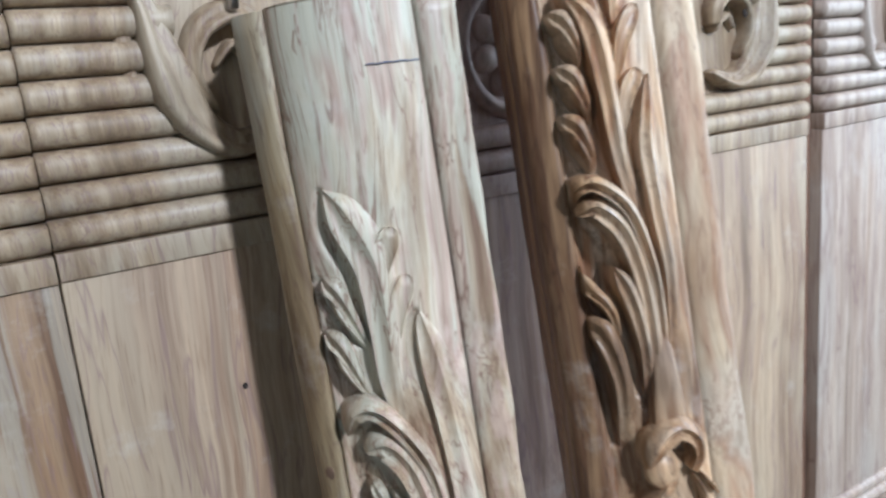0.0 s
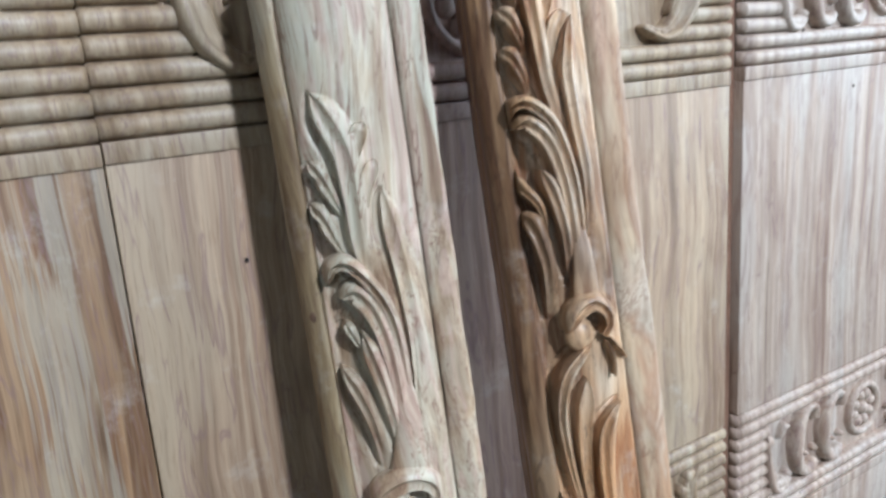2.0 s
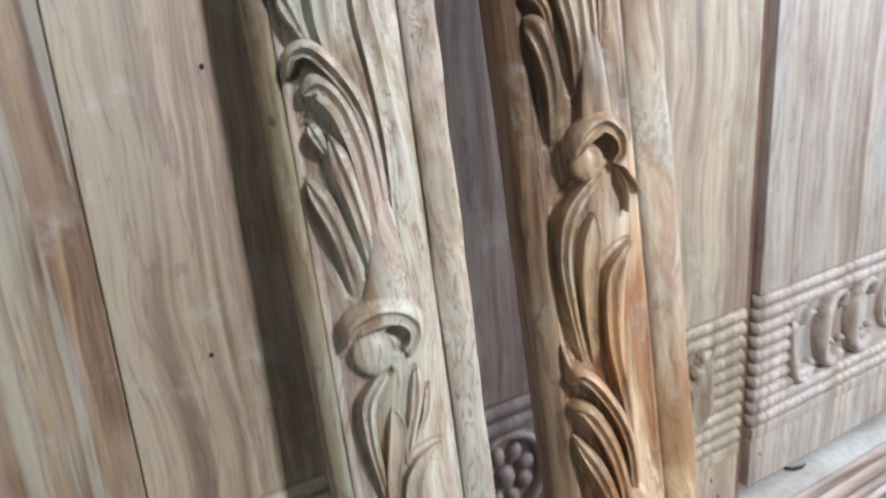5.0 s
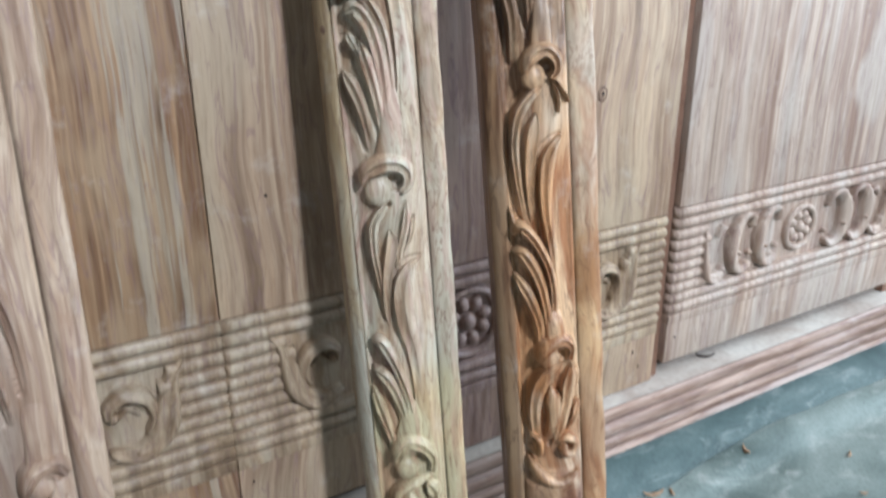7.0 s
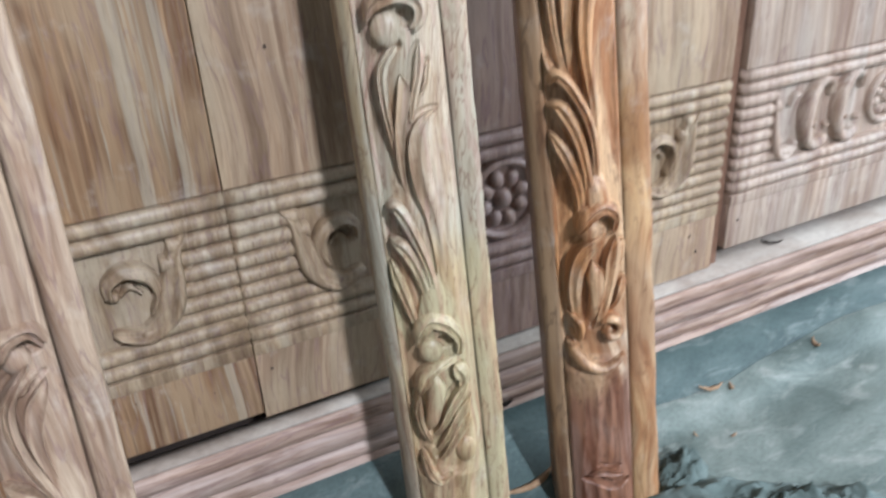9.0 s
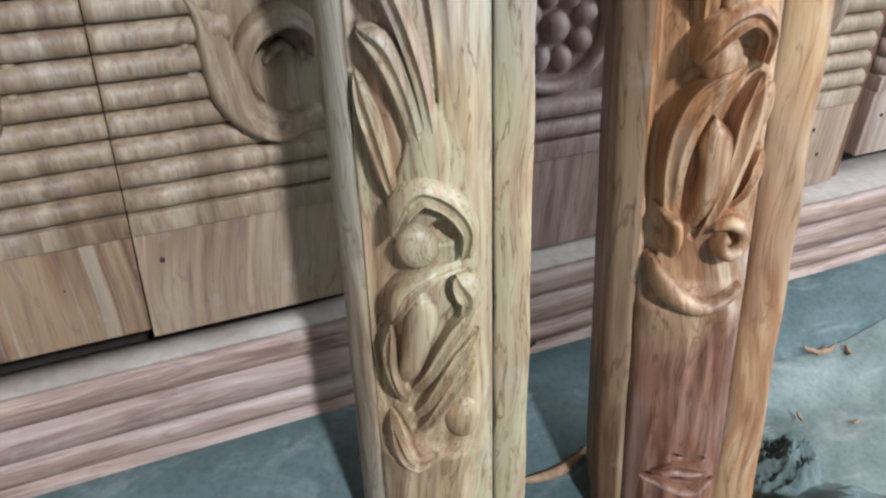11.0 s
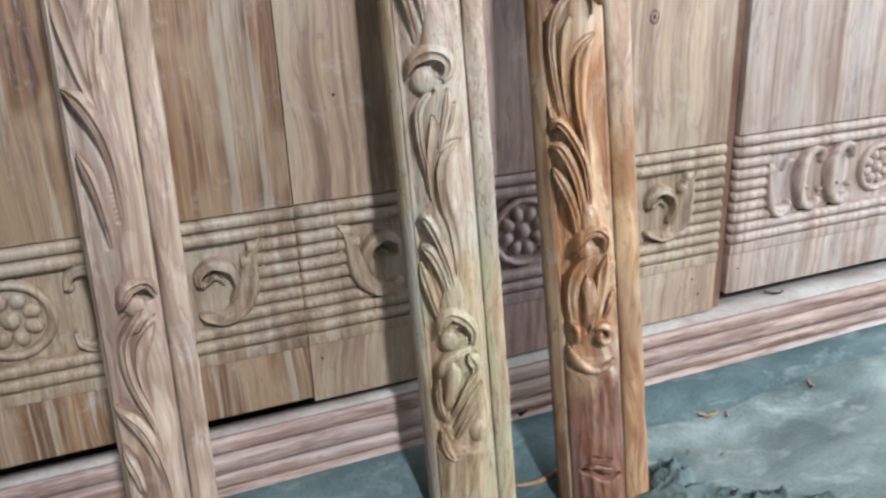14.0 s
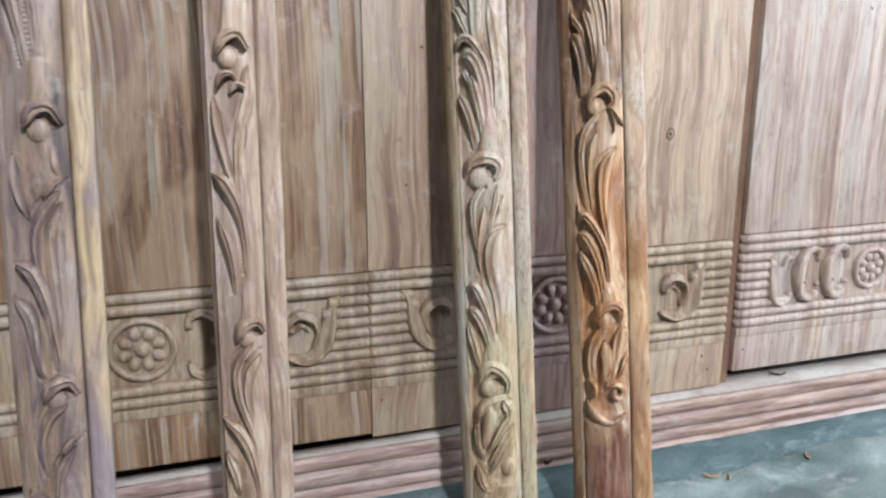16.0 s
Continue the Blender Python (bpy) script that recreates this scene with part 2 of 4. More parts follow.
M_PENCIL = plain("pencil_line", [(0.05, 0.06, 0.09), (0.07, 0.08, 0.12), (0.1, 0.11, 0.15)], 200, 0.7)
M_BACK = plain("brown_back_board", [(0.15, 0.075, 0.045), (0.20, 0.105, 0.066), (0.24, 0.135, 0.09)], 14, 0.75)
M_LEDGE = plain("dusty_ledge", [(0.28, 0.22, 0.18), (0.40, 0.35, 0.30), (0.47, 0.43, 0.38)], 9, 0.8)
M_CHIP = plain("wood_shaving", [(0.22, 0.13, 0.07), (0.33, 0.21, 0.12), (0.45, 0.31, 0.19)], 120, 0.7)
M_KNOT = plain("dark_knot", [(0.09, 0.05, 0.03), (0.16, 0.095, 0.06), (0.25, 0.16, 0.1)], 160, 0.7)

# ---------------------------------------------------------------- mesh helpers


def smooth(me, on=True):
    me.polygons.foreach_set("use_smooth", [on] * len(me.polygons))


def part(name, bm, mat, parent=None, label="", flat=False):
    me = bpy.data.meshes.new(name)
    bm.to_mesh(me)
    bm.free()
    me.materials.append(mat)
    if not flat:
        smooth(me)
    ob = new(name, me)
    ob.parent = parent
    return tagged(ob, label)


def box(x0, x1, y0, y1, z0, z1, bevel=0.0):
    bm = bmesh.new()
    bmesh.ops.create_cube(bm, size=1, matrix=Matrix.Translation(((x0 + x1) / 2, (y0 + y1) / 2, (z0 + z1) / 2)) @ Matrix.Diagonal((x1 - x0, y1 - y0, z1 - z0, 1)))
    if bevel:
        bmesh.ops.bevel(bm, geom=bm.edges[:], offset=bevel, segments=2, affect="EDGES", profile=0.6)
    return bm


def extrude_profile(profile, a, b, axis="x", wobble=0.0):
    """A closed profile swept from a to b along x (profile in y, z) or along z (profile in x, y)."""
    bm = bmesh.new()
    n = 2 if not wobble else 24
    rings = []
    for i in range(n):
        s = a + (b - a) * i / (n - 1)
        d = wobble * noise.noise((s * 30, profile[0][0] * 50, 3)) if wobble else 0
        rings.append([bm.verts.new((s, p + d, q) if axis == "x" else (p, q + d, s)) for p, q in profile])
    for r0, r1 in zip(rings, rings[1:]):
        for i in range(len(profile)):
            j = (i + 1) % len(profile)
            bm.faces.new((r0[i], r0[j], r1[j], r1[i]))
    bm.faces.new(rings[0][::-1])
    bm.faces.new(rings[-1])
    bmesh.ops.recalc_face_normals(bm, faces=bm.faces[:])
    return bm


def curve_points(points, n):
    """A smooth line through a few points (Catmull-Rom), with n samples."""
    p = [Vector(q) for q in points]
    p = [p[0] * 2 - p[1], *p, p[-1] * 2 - p[-2]]
    out = []
    for i in range(n):
        s = i / (n - 1) * (len(p) - 3) * 0.99999
        k = int(s)
        f = s - k
        a, b, c, d = p[k:k + 4]
        out.append(0.5 * ((2 * b) + (c - a) * f + (2 * a - 5 * b + 4 * c - d) * f * f + (3 * b - a - 3 * c + d) * f ** 3))
    return out


def scroll_mesh(points, r0, r1, r2, y, rise, dip=0.0, lean=0.0, n=30, m=12):
    """A carved scroll lying on the plane y; points are (x, z); half widths at start, middle and end.
    dip: depth of a gouge along its middle; lean: how far its crest is moved to one side."""
    bm = bmesh.new()
    line = curve_points([(a, 0, b) for a, b in points], n)
    rings = []
    for i, c in enumerate(line):
        t = i / (n - 1)
        r = (r0 * (1 - 2 * t) + r1 * 2 * t) if t < 0.5 else (r1 * (2 - 2 * t) + r2 * (2 * t - 1))
        r *= math.sqrt(max(1 - (1 - min((1 - t) / 0.06, 1)) ** 2, 0.05))
        d = (line[min(i + 1, n - 1)] - line[max(i - 1, 0)]).normalized()
        side = Vector((-d.z, 0, d.x))
        ring = []
        for k in range(m + 1):
            a = math.pi * k / m
            q = math.cos(a)
            h = math.sin(a) ** 0.6 * (1 + lean * q) - dip * math.exp(-((q + 0.35 * lean) / 0.38) ** 2)
            ring.append(bm.verts.new((c.x + side.x * r * q, y - rise * (0.45 + 0.55 * r / max(r0, r1, r2)) * h + (0.002 if k in (0, m) else 0), c.z + side.z * r * q)))
        rings.append(ring)
    for a, b in zip(rings, rings[1:]):
        for k in range(m):
            bm.faces.new((a[k], a[k + 1], b[k + 1], b[k]))
    bm.faces.new(rings[0])
    bm.faces.new(rings[-1][::-1])
    bmesh.ops.recalc_face_normals(bm, faces=bm.faces[:])
    return bm


def dome_mesh(x, z, y, rx, rz, rise, turn=0.0):
    bm = bmesh.new()
    bmesh.ops.create_uvsphere(bm, u_segments=14, v_segments=8, radius=1, matrix=Matrix.Translation((x, y, z)) @ Matrix.Rotation(turn, 4, "Y") @ Matrix.Diagonal((rx, rise, rz, 1)))
    return bm


# ---------------------------------------------------------------- the place: floor, shell


def ground_z(y):
    """The floor lies level and rises gently to the rail under the doors."""
    t = min(max((y - 0.225) / 0.093, 0.0), 1.0)
    return -0.0155 + 0.0325 * t * t * (3 - 2 * t)


bm = bmesh.new()
NX = 120
ROWS = [-4.0 + 4.1 * j / 50 for j in range(50)] + [0.1 + 0.32 * j / 40 for j in range(41)] + [0.6, 1.2]
grid = [[bm.verts.new((-4.0 + 8.0 * i / NX, y, ground_z(y))) for y in ROWS] for i in range(NX + 1)]
for i in range(NX):
    for j in range(len(ROWS) - 1):
        bm.faces.new((grid[i][j], grid[i + 1][j], grid[i + 1][j + 1], grid[i][j + 1]))
for v in bm.verts:
    v.co.z += 0.0012 * noise.noise(v.co * 2.5)
tagged(part("floor", bm, M_FLOOR), "dusty grey-green painted cement workshop floor", "floor", kind="structure")
# Walls and ceiling are out of view, added to close the place for bounce.
for name, dims in (("wall_north", (-4, 2.56, 0.62, 0.78, 0, 3)), ("wall_south", (-4, 2.56, -4.16, -4.0, 0, 3)), ("wall_west", (-4.16, -4, -4, 0.62, 0, 3))):
    tagged(part(name, box(*dims), M_WALL, flat=True), "unseen plain grey wall, added to enclose the light", "wall", kind="structure")
# Unseen wall pieces, added round an opening for the fill lamp and sky.
for k, dims in enumerate(((2.4, 2.56, -4, -1.45, 0, 3), (2.4, 2.56, -0.05, 0.62, 0, 3), (2.4, 2.56, -1.45, -0.05, 2.3, 3))):
    tagged(part("wall_east" if not k else "wall_east_%d" % k, box(*dims), M_WALL, flat=True), "unseen plain grey wall beside an opening added for the right fill", "wall", kind="structure")
tagged(part("ceiling", box(-4.16, 4.16, -4.16, 0.78, 3.0, 3.12), M_WALL, flat=True), "unseen plain grey ceiling, added to enclose the light", "ceiling", kind="structure")

# ---------------------------------------------------------------- carved panels
FACE = 0.336
PITCH = 0.0127


def reed(a, b, zc, y, parent, mat):
    prof = [(y + 0.0090, zc - PITCH / 2)]
    for k in range(13):
        t = math.pi * k / 12
        prof.append((y + 0.0078 - 0.0098 * math.sin(t) ** 0.58, zc - math.cos(t) * PITCH * 0.485))
    prof.append((y + 0.0090, zc + PITCH / 2))
    return part("reed", extrude_profile(prof, a, b, "x", 0.0009), mat, parent)


def rosette(cx, cz, y, r, parent, mat):
    bm = bmesh.new()
    n, m = 40, 8
    rings = []
    for i in range(n):
        a = 2 * math.pi * i / n
        rings.append([bm.verts.new((cx + math.cos(a) * (r - 0.0045 + 0.0045 * math.cos(q)), y + 0.002 - 0.0085 * max(0, math.sin(q)) ** 0.8, cz + math.sin(a) * (r - 0.0045 + 0.0045 * math.cos(q)))) for q in [math.pi * k / m for k in range(m + 1)]])
    for i in range(n):
        for k in range(m):
            a, b = rings[i], rings[(i + 1) % n]
            bm.faces.new((a[k], b[k], b[k + 1], a[k + 1]))
    bmesh.ops.recalc_face_normals(bm, faces=bm.faces[:])
    ros = part("rosette", bm, mat, parent, "carved ring round an eight-petalled flower")
    for k in range(8):
        a = 2 * math.pi * (k + 0.4) / 8
        d = r * 0.50
        part("petal", dome_mesh(cx + d * math.cos(a), cz + d * math.sin(a), y + 0.0015, r * 0.235, r * 0.195, 0.0075, -a), mat, ros)
    part("flower_centre", dome_mesh(cx, cz, y + 0.001, r * 0.24, r * 0.24, 0.009), mat, ros)


def motif_side(cx, sx, z0, y, half, ends, parent, mat, count):
    """Scrolls between the flower at cx and the reeds, on the side sx; half: from the flower's middle to the panel's edge."""
    def s(points, widths, rise, dip=0.0, lean=0.0):
        part("scroll", scroll_mesh([(cx + sx * a, z0 + b) for a, b in points], *widths, y, rise, dip, lean * sx), mat, parent)

    def bead(a, b, r, rise):
        part("bead", dome_mesh(cx + sx * a, z0 + b, y, r, r, rise), mat, parent)
    e = half - ends
    if count == 2:
        s([(e + 0.018, 0.079), (e + 0.008, 0.066), (e + 0.003, 0.044), (e - 0.005, 0.020), (e - 0.022, 0.007), (e - 0.044, 0.013)], (0.0012, 0.0104, 0.0034), 0.0185, 0.34, 0.30)
        s([(e - 0.041, 0.041), (e - 0.040, 0.052), (e - 0.028, 0.060), (e - 0.013, 0.053), (e - 0.008, 0.036), (e - 0.016, 0.020)], (0.0030, 0.0056, 0.0022), 0.0145, 0.20, -0.25)
        s([(e - 0.034, 0.040), (e - 0.026, 0.046), (e - 0.018, 0.038)], (0.0016, 0.0028, 0.0012), 0.007)
        bead(e - 0.037, 0.041, 0.0046, 0.0085)
        for a, b in ((0.016, 0.050), (0.015, 0.036), (0.007, 0.021)):
            bead(e + a, b, 0.0045, 0.0075)
        s([(0.047, 0.058), (0.050, 0.069), (0.062, 0.074), (0.075, 0.066), (0.080, 0.052), (0.076, 0.041)], (0.0034, 0.0064, 0.0034), 0.0130, 0.18)
        s([(0.047, 0.018), (0.050, 0.008), (0.062, 0.003), (0.075, 0.011), (0.080, 0.026), (0.076, 0.037)], (0.0034, 0.0064, 0.0034), 0.0130, 0.18)
        bead(0.075, 0.039, 0.0068, 0.009)
        bead(0.049, 0.059, 0.0042, 0.008)
        bead(0.049, 0.017, 0.0042, 0.008)
    else:
        s([(e + 0.010, 0.077), (e + 0.003, 0.062), (e + 0.000, 0.034), (e - 0.006, 0.011), (e - 0.019, 0.004), (e - 0.033, 0.012)], (0.0012, 0.0078, 0.0040), 0.0140, 0.12, 0.25)
        bead(e - 0.033, 0.013, 0.0052, 0.0095)
        s([(e - 0.021, 0.054), (e - 0.027, 0.064), (e - 0.037, 0.062)], (0.0020, 0.0040, 0.0012), 0.008)
        for k in range(count - 1):
            q = e - 0.054 - 0.046 * k
            s([(q - 0.024, 0.058), (q - 0.020, 0.070), (q - 0.006, 0.072), (q + 0.006, 0.056), (q + 0.008, 0.034), (q + 0.001, 0.012), (q - 0.013, 0.006), (q - 0.024, 0.014)], (0.0030, 0.0098, 0.0042), 0.0140, 0.05, 0.2)
            bead(q + 0.003, 0.031, 0.0034, 0.0160)
            bead(q - 0.024, 0.060, 0.0046, 0.009)
            bead(q - 0.025, 0.024, 0.0040, 0.008)


def band(x0, x1, z0, y, centre, parent, mat, ends, count, r):
    """A carved band from z0 upwards: flat strip, two full reeds, the motif between short reeds, two full reeds."""
    part("strip", box(x0, x1, y - 0.0012, y + 0.02, z0, z0 + 0.0108, 0.0004), mat, parent)
    zz = z0 + 0.011
    for k in range(10):
        zc = zz + PITCH * (k + 0.5)
        if k in (0, 1, 8, 9):
            reed(x0, x1, zc, y, parent, mat)
        else:
            bulge = (0.026, 0.010, 0.002, 0.0, 0.003, -0.004)[k - 2]
            reed(x0, x0 + ends + bulge, zc, y, parent, mat)
            reed(x1 - ends - bulge, x1, zc, y, parent, mat)
    part("motif_ground", box(x0, x1, y + 0.0082, y + 0.02, zz + 0.0005, zz + 10 * PITCH - 0.0005), mat, parent, flat=True)
    zm = zz + 2 * PITCH
    rosette(centre, zm + 3 * PITCH, y + 0.0082, r, parent, mat)
    for sx, half in ((-1, centre - x0), (1, x1 - centre)):
        motif_side(centre, sx, zm, y + 0.0082, half, ends, parent, mat, count)
    return zz + 10 * PITCH


def carved_panel(x0, x1, y, zfoot, zb, zu, centre, mat, label, ends, count, r, carved=None):
    root = tagged(new("cabinet_door"), label, "door", "carved doors in a row")
    part("bottom_board", box(x0, x1, y, y + 0.022, zfoot, zb - 0.0001, 0.0006), mat, root)
    top = band(x0, x1, zb, y, centre, root, carved or mat, ends, count, r)
    part("field_board", box(x0, x1, y + 0.0002, y + 0.022, top + 0.0010, zu - 0.0001, 0.0006), mat, root)
    top = band(x0, x1, zu, y, centre, root, carved or mat, ends, count, r)
    part("top_board", box(x0, x1, y + 0.0002, y + 0.022, top + 0.0012, 0.84, 0.0012), mat, root)
    return root


A0, AB, BR, CL, CR = -0.412, 0.0705, 0.5445, 0.5612, 1.005
panel_a = carved_panel(A0, AB - 0.0003, FACE + 0.0022, 0.0868, 0.143, 0.581, -0.169, M_A, "brown carved wooden cabinet door with reeded bands and a flower", 0.048, 2, 0.036, M_BAND)
panel_b = carved_panel(AB + 0.0003, BR, FACE, 0.0832, 0.144, 0.582, 0.300, M_B, "olive-brown carved wooden cabinet door with reeds, scrolls and a flower", 0.054, 2, 0.038, M_BAND)
panel_c = carved_panel(CL, CR, FACE - 0.001, 0.100, 0.149, 0.584, 0.781, M_C, "rose-brown carved wooden cabinet door with a row of scrolls", 0.050, 2 + 1, 0.031)
carved_panel(-0.90, A0 - 0.003, FACE + 0.004, 0.100, 0.143, 0.581, -0.656, M_A, "brown carved wooden cabinet door standing beside another", 0.048, 2, 0.036, M_BAND)
carved_panel(CR + 0.012, 1.47, FACE, 0.100, 0.149, 0.584, 1.24, M_C, "rose-brown carved wooden cabinet door at the row's end", 0.050, 3, 0.031)


def spot(name, x, z, y, r, mat, parent, label=""):
    part(name, dome_mesh(x, z, y, r, r * 1.15, 0.0009), mat, parent, label)


for pan, y, pts in ((panel_a, FACE + 0.003, ((0.036, 0.120), (-0.02, 0.132), (-0.06, 0.36))),
                    (panel_b, FACE, ((0.082, 0.128), (0.512, 0.128), (0.522, 0.108), (0.115, 0.376), (0.134, 0.521), (0.505, 0.150))),
                    (panel_c, FACE - 0.001, ((0.575, 0.130), (0.604, 0.166), (0.585, 0.163), (0.662, 0.170), (0.721, 0.567), (0.64, 0.62)))):
    for x, z in pts:
        spot("nail_hole", x, z, y, 0.0013, M_NEAR_BLACK, pan)
for x, z, y in ((0.120, 0.654, FACE - 0.0017), (0.475, 0.665, FACE - 0.0017), (0.39, 0.64, FACE + 0.003)):
    spot("nail_hole", x, z, y, 0.0024, M_NEAR_BLACK, panel_b)
for q, mt in ((0.0062, M_KNOT), (0.0046, M_B), (0.0026, M_NEAR_BLACK)):
    part("knot", dome_mesh(0.442, 0.420, FACE, q, q * 1.25, 0.0006 + (0.0062 - q) * 0.12), mt, panel_b, "small dark knot")

# strips and a shade-coloured board seen through the gaps
for x0, x1 in ((BR + 0.0004, CL - 0.0004), (CR + 0.0004, CR + 0.0116)):
    tagged(part("gap_strip", box(x0, x1, FACE + 0.0085, FACE + 0.0205, 0.0800, 0.84), M_BACK, flat=True), "brown wooden strip between two carved doors", "strip")

# The shade inside the gaps is put into this board's near-black colour.
tagged(part("gap_shade_board", box(-0.95, 1.5, 0.3900, 0.42, 0.0, 0.84, 0.002), M_NEAR_BLACK), "near-black board behind the carved doors, standing in for gap shade", "board")

# ---------------------------------------------------------------- skirting under the panels


def bottom_rail(x0, x1, back):
    y = 0.3185
    prof = [(back, 0.0), (back, 0.0772), (y + 0.006, 0.0775), (y + 0.0045, 0.0765)]
    for z0, z1, d in ((0.0760, 0.0590, 0.0015), (0.0575, 0.0390, 0.0), (0.0370, 0.0225, 0.0012), (0.0210, 0.0, -0.0012)):
        for k in range(6):
            t = math.pi * k / 5
            prof.append((y + d + 0.0035 - 0.0055 * math.sin(t) ** 0.6, z0 + (z1 - z0) * (0.5 - 0.5 * math.cos(t))))
    root = tagged(new("bottom_rail"), "pinkish-brown moulded wooden rail under the carved doors", "rail")
    part("moulding", extrude_profile(prof, x0, x1, "x", 0.0012), M_BASE, root)
    part("ledge", extrude_profile([(back, 0.0776), (back, 0.0796), (y + 0.0030, 0.0796), (y + 0.0022, 0.0776)], x0, x1, "x", 0.0006), M_LEDGE, root, "dusty grey-brown top ledge")


bottom_rail(-0.92, 0.1995, 0.3400)
bottom_rail(0.2, 1.48, 0.3890)

# ---------------------------------------------------------------- carved posts


class Carving:
    """A relief over the post's front: u across, w up, both in millimetres."""

    def __init__(self, length, half_left, half_right, step, shape_power=2.2, rise=21.0):
        self.u = np.arange(-half_left, half_right + step * 0.5, step)
        self.w = np.arange(-15, length + step * 0.5, step)
        self.U, self.W = np.meshgrid(self.u, self.w)
        mid, half = (half_right - half_left) / 2, (half_right + half_left) / 2
        t = np.clip(np.abs(self.U - mid) / half, 0, 1)
        self.dome = 8.5 + (rise - 8.5) * (1 - t ** shape_power) ** 0.6
        self.H = np.zeros_like(self.U)
        self.G, self.C = self.H.copy(), self.H.copy()
        self.step, self.reach, self.boost = step, 0.0, 1.0
        self.leaves = []

    def ground(self, w0, w1, depth, full, clear, low=14.0, high=14.0):
        """Cuts the ground back between w0 and w1: the whole depth at u = full, running out at u = clear."""
        a = np.clip((self.W - w0) / low, 0, 1) * np.clip((w1 - self.W) / high, 0, 1)
        wander = 1.2 * np.sin(self.W * 0.045) + 0.6 * np.sin(self.W * 0.13)
        t = np.clip((clear + wander - self.U) / (clear - full), 0, 1)
        self.H -= depth * a * t * t * (3 - 2 * t)
        self.G = self.H.copy()

    def surface(self, u, w, cut=True):
        """The height at a place: of the cut-back ground, or of the round stock that it was cut from."""
        i = min(max(int(round((w - self.w[0]) / self.step)), 0), len(self.w) - 1)
        x = min(max((u - self.u[0]) / self.step, 0), len(self.u) - 1.001)
        j, f = int(x), x - int(x)
        row = self.dome[i] + self.G[i] if cut else self.dome[i]
        return row[j] * (1 - f) + row[j + 1] * f

    def groove(self, line, widths, depth):
        """A gouged channel along a line."""
        for k in range(len(line) - 1):
            c, r = line[k], widths[k]
            i0, i1 = np.searchsorted(self.w, (c.y - r, c.y + r))
            j0, j1 = np.searchsorted(self.u, (c.x - r, c.x + r))
            if i1 > i0 and j1 > j0:
                d2 = ((self.U[i0:i1, j0:j1] - c.x) ** 2 + (self.W[i0:i1, j0:j1] - c.y) ** 2) / (r * r)
                cut = -depth * np.clip(1 - d2, 0, 1)
                self.C[i0:i1, j0:j1] = np.minimum(self.C[i0:i1, j0:j1], cut)

    def vane(self, points, widths, height, kind="blade", flip=1, name="leaf", sink=2.5, gouge=3.0, tail=0.35):
        """A carved leaf from its tip to its tail. blade: one crisp, undercut edge, the other running out into the stock;
        hollow: both edges raised; round: a rounded stem. widths: half the width at the tip, at a third and at the tail."""
        n = 12 + 7 * len(points)
        line = curve_points([(a, b, 0) for a, b in points], n)
        rows, outer, radii = [], [], []
        for i, c in enumerate(line):
            s = i / (n - 1)
            t = (line[min(i + 1, n - 1)] - line[max(i - 1, 0)]).normalized()
            side = Vector((-t.y, t.x)) * flip
            if s < 0.3:
                r = widths[0] + (widths[1] - widths[0]) * math.sin(s / 0.3 * math.pi / 2)
            else:
                r = widths[1] + (widths[2] - widths[1]) * ((s - 0.3) / 0.7) ** 1.15
            r *= math.sqrt(max(1 - (1 - min(s / 0.07, 1.0)) ** 2, 0.02))
            h = self.boost * height * min(1, 0.55 + s * 3.2) * (1 if s < 0.4 else 1 - (1 - tail) * ((s - 0.4) / 0.6) ** 1.2)
            outer.append(Vector((c.x - side.x * (r + 1.4), c.y - side.y * (r + 1.4))))
            radii.append(1.2 + 0.45 * r)
            fade = max(0.0, (s - 0.68) / 0.32) ** 1.6 if tail < 0.7 else 0.0
            if name == "stem":
                fade = max(0.0, 1 - s / 0.55) ** 1.4
            row = []
            for d in (-1.0, -0.985, -0.90, -0.76, -0.58, -0.38, -0.16, 0.08, 0.32, 0.54, 0.74, 0.90, 0.985, 1.0):
                u, w = c.x + side.x * d * r, c.y + side.y * d * r
                u = max(self.u[0] + 0.3 - self.reach, min(self.u[-1] - 0.3, u))
                if kind == "blade":
                    p = 1.0 - 0.42 * math.sin(min((d + 1) / 1.05, 1) * math.pi) ** 1.2 - 0.55 * max(0.0, (d - 0.15) / 0.85) ** 1.5 - 0.08 * (d < -0.97)
                elif kind == "hollow":
                    p = 0.52 + 0.48 * abs(d) ** 2.2 - 0.10 * (abs(d) > 0.97)
                else:
                    p = 0.25 + 0.75 * math.sqrt(max(1.0 - d * d, 0.0))
                low = d in (-1.0, 1.0)
                v = self.surface(u, w, True) - 2.5 if low else max(self.surface(u, w, False) - sink + h * p, self.surface(u, w, True) - 1.0)
                if not low and fade:
                    v = v * (1 - fade) + (self.surface(u, w, True) - 0.8) * fade
                row.append((u / 1000, -v / 1000, w / 1000))
            rows.append(row)
        if gouge and kind == "blade":
            self.groove(outer, radii, gouge)
        self.leaves.append((name, rows))

    def ball(self, u, w, r, height, tall=1.0, name="bud"):
        """A smooth round bud."""
        rows = []
        for i in range(11):
            a = math.pi * i / 10
            row = []
            for k in range(13):
                q = math.pi * k / 12
                x, y = -math.cos(q) * math.sin(a), math.cos(a)
                row.append(((u + r * x) / 1000, -(self.surface(u, w, False) - 4.0 + (height + 2) * math.sin(q) * math.sin(a)) / 1000, (w + r * tall * y) / 1000))
            rows.append(row)
        self.leaves.append((name, rows))

